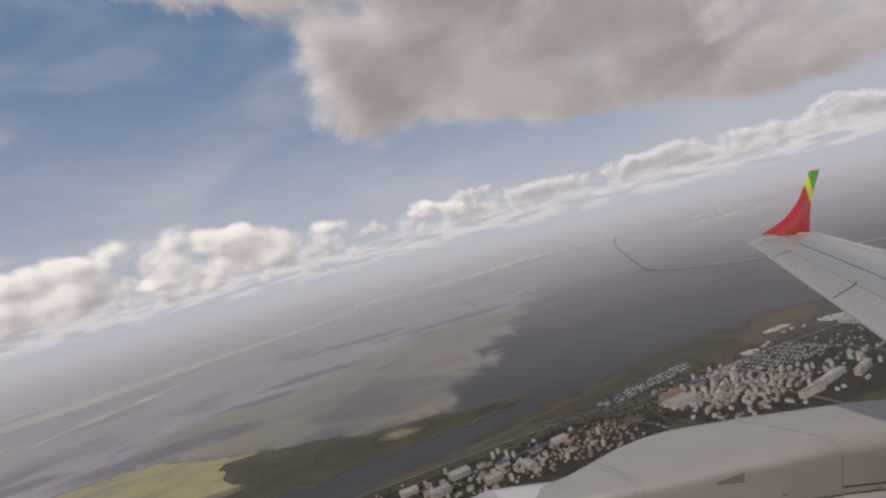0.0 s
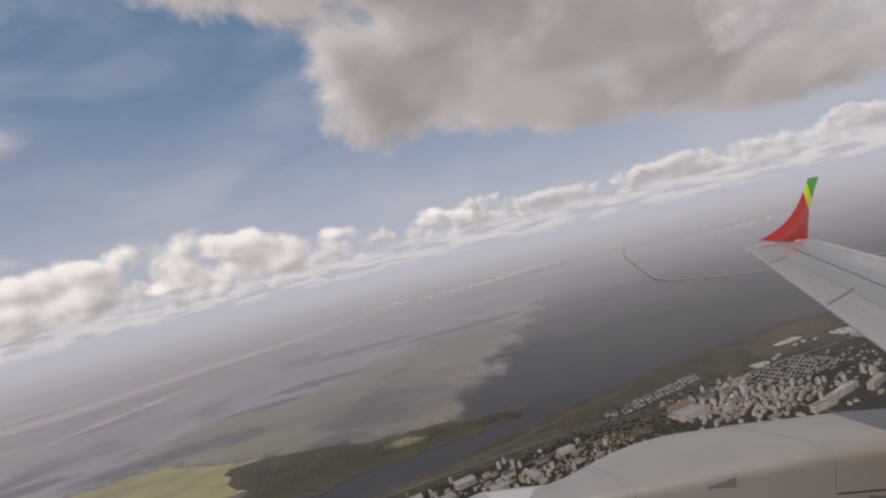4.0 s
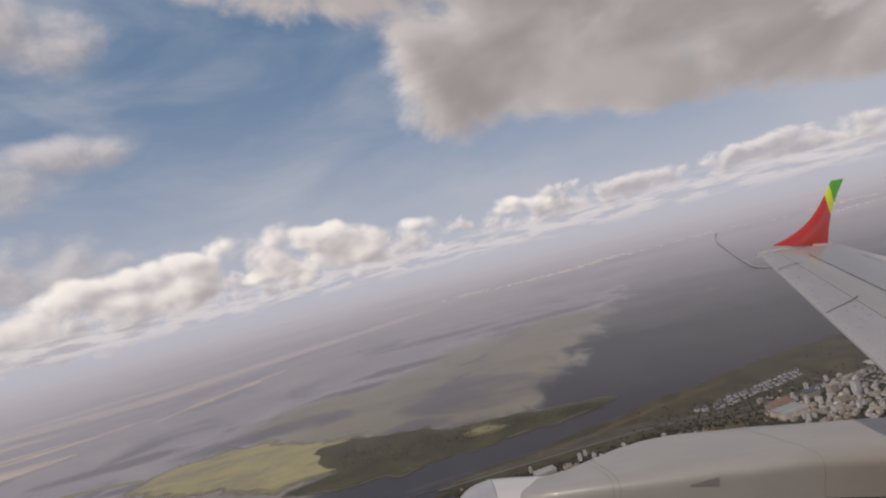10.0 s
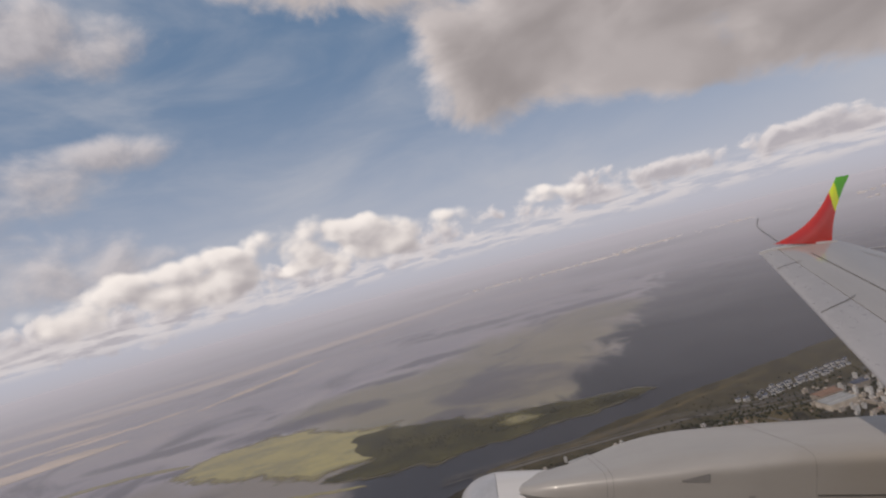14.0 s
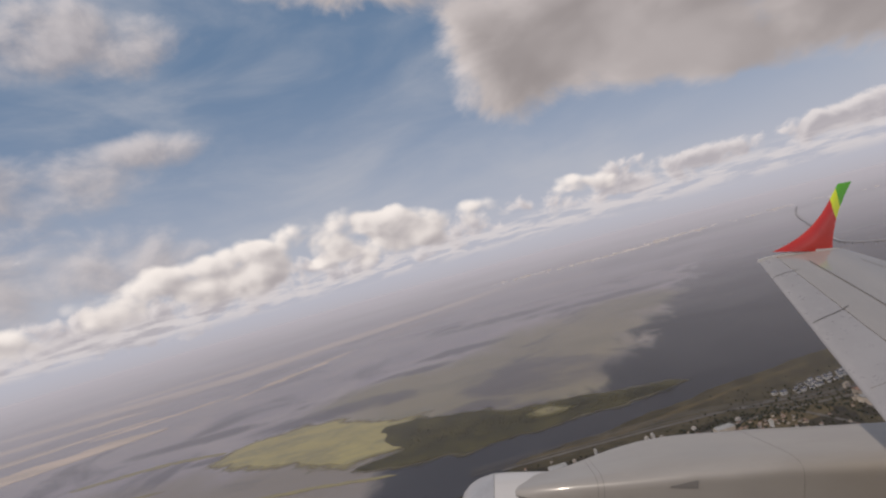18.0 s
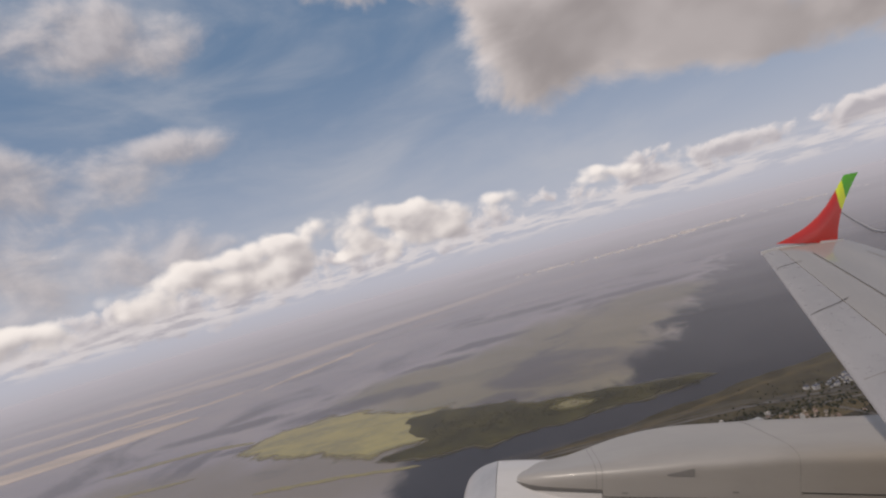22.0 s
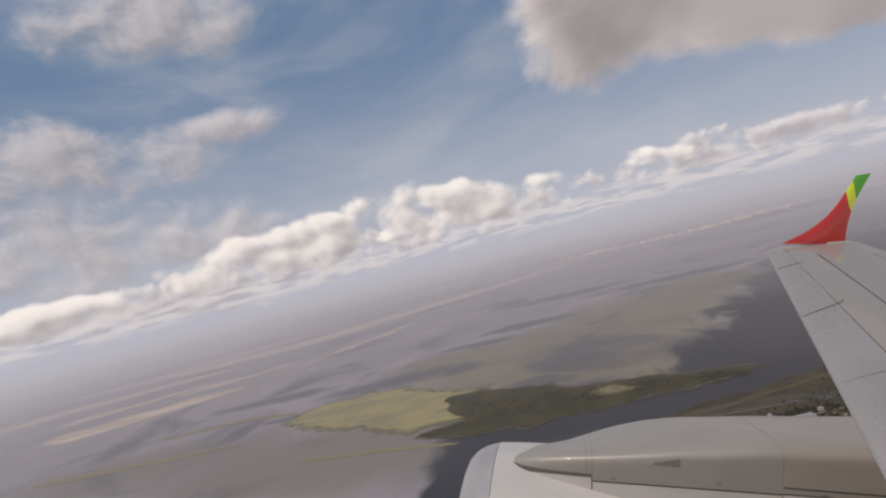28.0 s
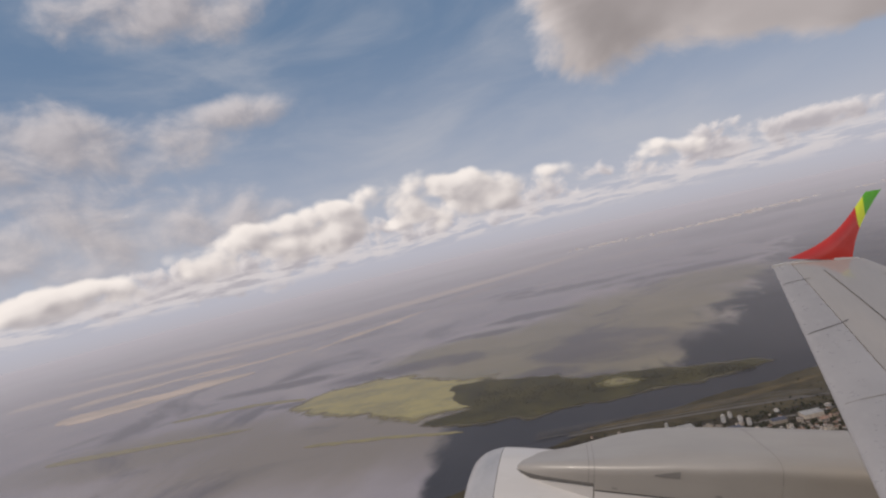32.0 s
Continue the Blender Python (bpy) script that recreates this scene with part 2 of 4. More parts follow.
M = dict(
    earth=surface("earth", [(0.10, 0.085, 0.06), (0.14, 0.12, 0.085)], 120, 0.95, spec=0.08),
    marsh=surface("marsh_grass", [(0.30, 0.268, 0.135), (0.22, 0.20, 0.125), (0.345, 0.308, 0.155)], 46, 0.95, bump=0.4, stretch=(0.6, 1.4, 1), spec=0.08),
    spit=surface("muddy_grass", [(0.235, 0.21, 0.12), (0.20, 0.18, 0.125), (0.27, 0.24, 0.13)], 14, 0.95, spec=0.08),
    # olive scrub with a cloud's shadow mixed into its colours
    shadow_scrub=surface("scrub_in_painted_shadow", [(0.050, 0.048, 0.032), (0.076, 0.069, 0.038), (0.040, 0.039, 0.028)], 40, 0.95, bump=0.6, spec=0.08),
    sand=surface("sandbar", [(0.60, 0.49, 0.39), (0.44, 0.37, 0.30), (0.54, 0.445, 0.36)], 90, 0.95, stretch=(0.4, 1.6, 1), spec=0.08),
    bank=surface("far_plain", [(0.24, 0.22, 0.225), (0.36, 0.29, 0.25), (0.19, 0.18, 0.19)], 260, 0.95, stretch=(0.25, 1.6, 1), spec=0.08),
    shore=surface("river_bank_scrub", [(0.050, 0.044, 0.030), (0.078, 0.066, 0.043), (0.033, 0.031, 0.022)], 26, 0.95, bump=0.5, spec=0.08),
    field=surface("dry_field", [(0.098, 0.077, 0.045), (0.07, 0.058, 0.036), (0.125, 0.098, 0.058)], 18, 0.95, spec=0.08),
    yard=surface("dark_gardens", [(0.030, 0.027, 0.022), (0.050, 0.043, 0.033), (0.024, 0.024, 0.018)], 9, 0.95, spec=0.08),
    grove=surface("grove_leaves", [(0.022, 0.025, 0.016), (0.04, 0.04, 0.023), (0.016, 0.019, 0.013)], 6, 0.9, bump=0.3, spec=0.08),
    asphalt=surface("asphalt", [(0.10, 0.092, 0.086), (0.135, 0.125, 0.115), (0.085, 0.078, 0.075)], 20, 0.9, spec=0.08),
    pit=surface("pale_gravel", [(0.38, 0.36, 0.33), (0.30, 0.28, 0.25), (0.42, 0.39, 0.35)], 18, 0.95, spec=0.08),
    plaster=surface("pale_plaster", [(0.50, 0.43, 0.345), (0.36, 0.30, 0.24), (0.56, 0.49, 0.40)], 5, 0.85, rand=0.7),
    white=surface("white_wall", [(0.60, 0.575, 0.54), (0.45, 0.43, 0.405), (0.66, 0.635, 0.60)], 5, 0.8, rand=0.3),
    far_wall=surface("sunlit_white_walls", [(0.66, 0.61, 0.575), (0.54, 0.49, 0.46)], 40, 0.8),
    slab=surface("flat_roof", [(0.24, 0.205, 0.175), (0.15, 0.13, 0.115), (0.29, 0.255, 0.225)], 4, 0.9, rand=0.8),
    tiles=surface("clay_roof", [(0.19, 0.115, 0.083), (0.13, 0.085, 0.065), (0.23, 0.15, 0.105)], 3, 0.9, rand=0.7),
    bluish=surface("blue_grey_roof", [(0.075, 0.08, 0.105), (0.055, 0.06, 0.08), (0.10, 0.105, 0.125)], 3, 0.85, rand=0.3, spec=0.1),
    sheet=surface("sheet_metal_roof", [(0.28, 0.275, 0.265), (0.21, 0.205, 0.20), (0.33, 0.325, 0.31)], 7, 0.5, metal=0.2, rand=0.4),
    pane=surface("window_band", [(0.06, 0.06, 0.065), (0.09, 0.09, 0.095)], 2, 0.3),
    concrete=surface("bridge_concrete", [(0.24, 0.235, 0.245), (0.28, 0.275, 0.285)], 20, 0.85),
    paint=surface("aircraft_white", [(0.52, 0.50, 0.48), (0.48, 0.46, 0.44), (0.505, 0.485, 0.465)], 0.9, 0.34, coat=0.25, spec=0.4, stretch=(0.5, 1.6, 1.6), grain=0.05),
    wingskin=surface("wing_grey_paint", [(0.42, 0.377, 0.334), (0.385, 0.345, 0.306), (0.40, 0.36, 0.32)], 0.8, 0.09, metal=0.35, coat=1.0, spec=0.5, stretch=(1.5, 0.5, 1), grain=0.05),
    slat=surface("slat_bare_metal", [(0.345, 0.328, 0.325), (0.315, 0.30, 0.298)], 0.6, 0.28, metal=0.25, grain=0.05),
    cowl=surface("nacelle_grey_paint", [(0.295, 0.276, 0.253), (0.268, 0.251, 0.231), (0.285, 0.266, 0.244)], 0.7, 0.42, coat=0.15, stretch=(0.6, 1.4, 1.4), grain=0.05),
    lip=surface("inlet_lip_metal", [(0.42, 0.41, 0.41), (0.37, 0.36, 0.36)], 0.5, 0.36, metal=0.3, grain=0.05),
    red=surface("winglet_red", [(0.47, 0.026, 0.012), (0.42, 0.022, 0.010)], 0.5, 0.20, coat=1.0, grain=0.05),
    yellow=surface("winglet_yellow_green", [(0.60, 0.66, 0.03), (0.54, 0.60, 0.03)], 0.5, 0.25, coat=0.5, grain=0.05),
    green=surface("winglet_green", [(0.10, 0.36, 0.025), (0.085, 0.31, 0.02)], 0.5, 0.25, coat=0.5, grain=0.05),
    seam=surface("dark_seam", [(0.045, 0.042, 0.04), (0.06, 0.055, 0.05)], 0.3, 0.7),
    rubber=surface("grey_rubber", [(0.10, 0.094, 0.088), (0.125, 0.118, 0.11)], 0.2, 0.6),
    grime=surface("cowl_vent_grey", [(0.17, 0.16, 0.15), (0.20, 0.19, 0.18)], 0.2, 0.6),
)


def river_water():
    """Water whose silt, mud and painted cloud shadows change its colour from place to place."""
    mt = bpy.data.materials.new("river_water")
    mt.use_nodes = True
    n = Tree(mt.node_tree)
    bsdf = mt.node_tree.nodes["Principled BSDF"]
    co = n.t.nodes.new("ShaderNodeTexCoord").outputs["Object"]
    sep = n.t.nodes.new("ShaderNodeSeparateXYZ")
    n.put(sep.inputs[0], co)
    x, y = sep.outputs[0], sep.outputs[1]
    edge = n.m("SUBTRACT", n.noise(n.vec("MULTIPLY", co, (1.2, 0.5, 1.0)), 0.0085, 9.0, 0.62, 0.6), 0.5)
    broad = n.m("SUBTRACT", n.noise(n.vec("MULTIPLY", co, (0.6, 1.4, 1.0)), 0.0022, 6.0, 0.55, 0.5), 0.5)
    wind = n.noise(n.vec("MULTIPLY", co, (0.45, 1.1, 1.0)), 0.006, 8.0, 0.62, 0.7)

    ragged = n.m("SUBTRACT", n.noise(n.vec("MULTIPLY", co, (1.0, 0.7, 1.0)), 0.012, 9.0, 0.62, 0.8), 0.5)

    def zone(blobs, amp, edge=edge):
        best = None
        for bx, by, rx, ry in blobs:
            p = n.vec("MULTIPLY", n.vec("SUBTRACT", n.xyz(x, y, 0.0), (bx, by, 0)), (1 / rx, 1 / ry, 0))
            q = n.m("SUBTRACT", 1.0, n.vec("DOT_PRODUCT", p, p))
            best = q if best is None else n.m("SMOOTH_MAX", best, q, 0.4)
        return n.m("MULTIPLY_ADD", edge, amp, n.m("MAXIMUM", best, -3.0))

    # open water, grey-mauve with paler wind lanes and broad dull patches
    lanes = n.noise(n.vec("MULTIPLY", n.vec("ADD", co, (90, 40, 7)), (0.7, 0.7, 1.0)), 0.0042, 9.0, 0.60, 0.8)
    col = n.mix(n.step(wind, 0.36, 0.66), (0.240, 0.220, 0.240), (0.292, 0.266, 0.276))
    col = n.mix(n.m("MULTIPLY", n.step(lanes, 0.50, 0.72), 0.55), col, (0.345, 0.308, 0.296))
    # silt along the edge of the shadowed channel
    silt = zone([(-60, 840, 240, 190), (120, 960, 190, 230), (-190, 900, 160, 110), (40, 730, 120, 110), (60, 660, 90, 70), (-40, 690, 120, 70), (270, 1130, 120, 120)], 1.9)
    col = n.mix(n.m("MULTIPLY", n.step(silt, -0.7, 0.8), 0.92), col, n.mix(n.step(lanes, 0.38, 0.66), (0.200, 0.176, 0.122), (0.158, 0.142, 0.102)))
    # mud under shallow water in front of the marsh
    mud = zone([(-300, 560, 330, 120), (-640, 640, 280, 90), (-330, 600, 160, 60)], 1.8)
    col = n.mix(n.m("MULTIPLY", n.step(mud, -0.6, 0.9), 0.85), col, (0.178, 0.156, 0.132))
    # smaller cloud shadows put into the water's colour, with torn edges
    patchy = n.noise(n.vec("MULTIPLY", n.vec("ADD", co, (340, 90, 0)), (0.8, 0.8, 1.0)), 0.0046, 9.0, 0.60, 0.7)
    shade_spots = zone([(-40, 678, 62, 34), (5, 640, 40, 22), (0, 1400, 170, 50), (-95, 1105, 110, 36), (-290, 850, 170, 46), (-430, 752, 120, 14), (-180, 1010, 90, 26), (250, 1290, 190, 44), (-560, 900, 140, 30)], 3.4, ragged)
    shade_patches = n.m("MAXIMUM", shade_spots, n.m("MULTIPLY", n.m("SUBTRACT", patchy, 0.56), 9.0))
    col = n.mix(n.m("MULTIPLY", n.step(shade_patches, -0.4, 0.9), 0.75), col, (0.078, 0.071, 0.086))
    # broad cloud shadow over the channel, painted dark and thinning out far off
    lobes = n.m("SUBTRACT", n.noise(n.vec("MULTIPLY", co, (1.2, 0.55, 1.0)), 0.0125, 10.0, 0.60, 0.6), 0.5)
    cloud_shade = n.m("MULTIPLY", n.m("SUBTRACT", x, n.m("MULTIPLY_ADD", n.m("SUBTRACT", y, 690.0), 0.56, 118.0)), 1 / 75)
    channel = n.m("MINIMUM", n.m("MULTIPLY", n.m("SUBTRACT", 590.0, y), 1 / 30), n.m("MULTIPLY", n.m("ADD", x, 165.0), 1 / 34))
    cloud_shade = n.m("MULTIPLY_ADD", lobes, 4.2, n.m("MAXIMUM", cloud_shade, channel))
    cloud_shade = n.m("MULTIPLY_ADD", broad, 1.6, cloud_shade)
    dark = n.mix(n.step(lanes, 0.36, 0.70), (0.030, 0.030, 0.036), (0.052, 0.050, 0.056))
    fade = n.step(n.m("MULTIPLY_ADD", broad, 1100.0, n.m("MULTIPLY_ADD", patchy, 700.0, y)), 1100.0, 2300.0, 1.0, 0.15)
    col = n.mix(n.m("MULTIPLY", n.step(cloud_shade, -0.30, 0.55), fade), col, dark)
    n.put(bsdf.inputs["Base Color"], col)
    n.put(bsdf.inputs["Roughness"], n.m("MULTIPLY_ADD", wind, 0.2, 0.38))
    bsdf.inputs["Specular IOR Level"].default_value = 0.25
    ripples = n.t.nodes.new("ShaderNodeBump")
    ripples.inputs["Strength"].default_value, ripples.inputs["Distance"].default_value = 0.5, 0.08
    n.put(ripples.inputs["Height"], n.noise(co, 0.25, 4.0, 0.6))
    n.put(bsdf.inputs["Normal"], ripples.outputs[0])
    return mt


M["water"] = river_water()


# ---- mesh helpers ----
def link_mesh(name, bm, mt, parent=None, smooth=False):
    me = bpy.data.meshes.new(name)
    bmesh.ops.recalc_face_normals(bm, faces=bm.faces[:])
    bm.to_mesh(me)
    bm.free()
    me.materials.append(mt)
    if smooth:
        for p in me.polygons:
            p.use_smooth = True
        me.set_sharp_from_angle(angle=radians(40))
    ob = new(name, me)
    if parent:
        ob.parent = parent
    return ob


def part(name, bm, mt, parent, label="", smooth=False):
    return tagged(link_mesh(name, bm, mt, parent, smooth), label)


def raw(name, verts, faces, mt, parent=None, smooth=False):
    me = bpy.data.meshes.new(name)
    me.from_pydata(verts, [], faces)
    me.materials.append(mt)
    if smooth:
        for p in me.polygons:
            p.use_smooth = True
    ob = new(name, me)
    if parent:
        ob.parent = parent
    return ob


def box(bm, x0, x1, y0, y1, z0, z1):
    v = [bm.verts.new(c) for c in ((x0, y0, z0), (x1, y0, z0), (x1, y1, z0), (x0, y1, z0), (x0, y0, z1), (x1, y0, z1), (x1, y1, z1), (x0, y1, z1))]
    for f in ((0, 3, 2, 1), (4, 5, 6, 7), (0, 1, 5, 4), (1, 2, 6, 5), (2, 3, 7, 6), (3, 0, 4, 7)):
        bm.faces.new([v[i] for i in f])


def coast(points, rough, step=9.0, seed=0.0):
    """A closed, uneven line through a few corners."""
    p = [Vector((x, y, 0)) for x, y in points]
    out = []
    for i in range(len(p)):
        a, b, c, d = p[i - 1], p[i], p[(i + 1) % len(p)], p[(i + 2) % len(p)]
        k = max(2, min(160, int((c - b).length / step)))
        for j in range(k):
            t = j / k
            q = 0.5 * ((2 * b) + (c - a) * t + (2 * a - 5 * b + 4 * c - d) * t * t + (3 * b - a - 3 * c + d) * t ** 3)
            s = Vector((q.x, q.y, seed * 37)) / (rough * 4.5)
            w = Vector((noise.noise(s) + 0.6 * noise.noise(s * 2.7) + 0.4 * noise.noise(s * 6.1), noise.noise(s + Vector((9, 3, 1))) + 0.5 * noise.noise(s * 2.7 + Vector((4, 4, 4))) + 0.3 * noise.noise(s * 6.1 + Vector((2, 7, 1))), 0))
            out.append(q + w * rough)
    return out


def land(name, points, z, mt, label, rough=6.0, step=9.0, depth=0.4, seed=0.0, category="ground"):
    bm = bmesh.new()
    line = coast(points, rough, step, seed)
    top = [bm.verts.new((q.x, q.y, z)) for q in line]
    low = [bm.verts.new((q.x, q.y, z - depth)) for q in line]
    f = bm.faces.new(top)
    for i in range(len(top)):
        j = (i + 1) % len(top)
        bm.faces.new((low[i], low[j], top[j], top[i]))
    bmesh.ops.triangulate(bm, faces=[f])
    return tagged(link_mesh(name, bm, mt), label, category, kind="structure")


def shallows(name, points, z, colour, label, width=14.0, rough=6.0, step=9.0, seed=0.0):
    """A belt of weed and silt outside a shore that thins out with the distance from it."""
    mt = bpy.data.materials.new(name)
    mt.use_nodes = True
    n = Tree(mt.node_tree)
    bsdf = n.t.nodes["Principled BSDF"]
    at = n.t.nodes.new("ShaderNodeAttribute")
    at.attribute_name = "shore"
    co = n.t.nodes.new("ShaderNodeTexCoord").outputs["Object"]
    weed = n.m("SUBTRACT", n.noise(n.vec("MULTIPLY", co, (0.7, 1.3, 1.0)), 0.05, 7.0, 0.62, 0.4), 0.5)
    n.put(bsdf.inputs["Alpha"], n.m("MULTIPLY", n.step(n.m("MULTIPLY_ADD", weed, 1.6, at.outputs["Fac"]), 0.15, 0.95), 0.85))
    n.put(bsdf.inputs["Base Color"], n.mix(n.step(weed, -0.2, 0.2), tuple(c * 0.85 for c in colour), colour))
    bsdf.inputs["Roughness"].default_value = 0.8
    bsdf.inputs["Specular IOR Level"].default_value = 0.1
    line = coast(points, rough, step, seed)
    area = sum(a.x * b.y - b.x * a.y for a, b in zip(line, line[1:] + line[:1]))
    verts, fade = [], []
    k = len(line)
    for i, q in enumerate(line):
        d = line[(i + 4) % k] - line[i - 4]
        out = Vector((d.y, -d.x, 0)).normalized() * (1 if area > 0 else -1)
        w = width * (0.6 + 0.8 * abs(noise.noise(q / 40)))
        for t in (-0.1, 0.5, 1.0):
            verts.append((q.x + out.x * w * t, q.y + out.y * w * t, z + 0.05 * t))
            fade.append(1.0 - t)
    faces = [(3 * i + j, 3 * i + j + 1, 3 * ((i + 1) % k) + j + 1, 3 * ((i + 1) % k) + j) for i in range(k) for j in range(2)]
    ob = raw(name, verts, faces, mt)
    ob.data.attributes.new("shore", "FLOAT", "POINT").data.foreach_set("value", fade)
    return tagged(ob, label, "shallows", kind="structure")


# ---- the ground and the river ----
bm = bmesh.new()
bmesh.ops.create_circle(bm, cap_ends=True, cap_tris=True, segments=128, radius=4960, matrix=Matrix.Translation((0, 0, -0.6)))
tagged(link_mesh("ground", bm, M["earth"]), "brown earth and river bed under the wide estuary", "ground", kind="structure")
bm = bmesh.new()
bmesh.ops.create_circle(bm, cap_ends=True, cap_tris=True, segments=128, radius=4950)
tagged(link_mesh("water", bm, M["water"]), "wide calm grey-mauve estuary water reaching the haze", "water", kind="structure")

MARSH = [(-445, 745), (-360, 800), (-255, 765), (-150, 706), (-136, 600), (-200, 606), (-300, 640), (-395, 690)]
land("marsh", MARSH, 0.9, M["marsh"], "bright yellow-green marsh grass on a low island", 19, 5, 0.9, 11, "island")
# the island's right part, its scrub darkened in colour for a cloud shadow
ISLAND = [(-178, 694), (-128, 690), (-80, 676), (-5, 632), (90, 612), (172, 588), (165, 578), (77, 562), (-16, 545), (-100, 544), (-190, 566), (-140, 590), (-170, 640)]
land("island", ISLAND, 1.0, M["shadow_scrub"], "long low island of olive scrub, painted dark as in cloud shadow", 9, 6, 1.0, 12, "island")
TONGUE = [(8, 602), (26, 608), (46, 602), (54, 594), (38, 588), (18, 588)]
land("marsh_tongue", TONGUE, 1.4, M["spit"], "patch of yellow-green grass on the dark island", 8, 3, 0.5, 13, "grass")
shallows("shallows_1", MARSH, 0.35, (0.235, 0.21, 0.12), "thin yellow-green weed in the shallows round the marsh", 26, 19, 5, 11)
shallows("shallows_2", ISLAND, 0.45, (0.12, 0.108, 0.075), "dark silt and weed in the shallows round the island", 14, 9, 6, 12)
shallows("grass_fringe", TONGUE, 1.45, (0.16, 0.145, 0.075), "yellow-green grass thinning out into dark scrub", 22, 8, 3, 13)
SPITS = [[(-830, 672), (-650, 672), (-500, 668), (-500, 660), (-650, 656), (-830, 650)], [(-330, 560), (-230, 548), (-150, 530), (-150, 525), (-230, 541), (-330, 553)],
         [(-700, 790), (-560, 800), (-455, 778), (-460, 770), (-560, 786), (-700, 776)]]
for i, pts in enumerate(SPITS):
    land("mud_spit_%d" % (i + 1), pts, 0.5, M["spit"], "thin pale green spit of mud and grass", 3.0, 6, 0.5, 20 + i, "mudflat")
land("sand_flat_1", [(-1190, 985), (-980, 1070), (-860, 1110), (-750, 1098), (-830, 1030), (-930, 985), (-1080, 925)], 0.6, M["sand"], "pale tan sand flat with a ragged edge", 14, 9, 0.6, 31, "sandbar")
land("sand_flat_2", [(-1700, 1330), (-1400, 1400), (-1120, 1450), (-980, 1420), (-1150, 1380), (-1420, 1300), (-1650, 1220)], 0.6, M["sand"], "pale tan sand flat with a ragged edge", 20, 12, 0.6, 32, "sandbar")
land("sand_flat_3", [(-1300, 1160), (-1080, 1230), (-900, 1270), (-910, 1240), (-1100, 1180), (-1280, 1090)], 0.6, M["sand"], "narrow tan sand flat by the water", 14, 9, 0.6, 33, "sandbar")
STREAKS = [(-660, 1250, -420, 1560, 13), (-400, 1600, -20, 2120, 15), (-1500, 1700, -800, 1950, 24), (-1900, 1900, -1100, 2220, 28), (-250, 2000, 420, 2330, 18), (-2600, 2300, -1500, 2700, 40), (-1000, 1180, -700, 1290, 10), (-1250, 1420, -900, 1540, 12), (100, 1850, 420, 1990, 10)]
for i, (x0, y0, x1, y1, w) in enumerate(STREAKS):
    w *= 1.7
    a, b = Vector((x0, y0)), Vector((x1, y1))
    d = b - a
    nrm = Vector((-d.y, d.x)).normalized()
    pts = [tuple(a + d * t + nrm * w * s) for t, s in ((0, 0), (0.25, 0.9), (0.55, 0.7), (0.8, 1.0), (1, 0), (0.75, -0.6), (0.45, -1.0), (0.2, -0.7))]
    land("sand_streak_%d" % (i + 1), pts, 0.5, M["sand"] if i % 3 != 1 else M["bank"], "long thin streak of pale sand far across the water", w * 0.8, 9, 0.5, 40 + i, "sandbar")
land("long_sandbar", [(-1900, 1590), (-1450, 1680), (-1000, 1700), (-720, 1850), (-300, 2110), (-30, 2290), (213, 2460), (20, 2200), (-240, 1990), (-600, 1750), (-900, 1570), (-1450, 1570)], 0.55, M["sand"],
     "long thin sandbar of pale tan sand across the estuary", 13, 10, 0.5, 49, "sandbar")
land("far_bank", [(-4000, 2300), (-2600, 2700), (-1500, 2750), (-700, 2650), (100, 2480), (420, 2330), (700, 2330), (1000, 2450), (1500, 2420), (2000, 2150), (2700, 1900), (3900, 1800), (4400, 1900), (3300, 3600), (1200, 4650), (-900, 4750), (-3200, 3700)], 0.7, M["bank"],
     "hazy flat far bank of the estuary, mauve and tan", 40, 30, 0.7, 50)
land("far_bank_streak", [(900, 2150), (1300, 2080), (1800, 1850), (2300, 1600), (2500, 1640), (2000, 1950), (1500, 2170), (1000, 2200)], 0.6, M["bank"], "low hazy strip of land across the river", 25, 16, 0.6, 51)
TOWN_TURN = 3.5                  # degrees by which the near bank and its town lie turned


def turned_in(points):
    c, s = math.cos(radians(TOWN_TURN)), math.sin(radians(TOWN_TURN))
    return [(x * c + y * s, y * c - x * s) for x, y in points]


SHORE = [(-1600, 60), (-600, 200), (-250, 320), (-120, 412), (-66, 462), (-31, 486), (30, 506), (96, 528), (167, 553), (241, 580), (322, 604), (406, 618), (499, 634), (551, 628), (566, 612), (592, 622), (604, 662), (650, 668), (760, 620), (900, 540), (1500, 380), (1900, -600), (0, -1200), (-1900, -600)]
land("river_bank", turned_in(SHORE), 1.2, M["shore"], "near river bank with brown scrub and bare earth", 7, 6, 1.5, 60)


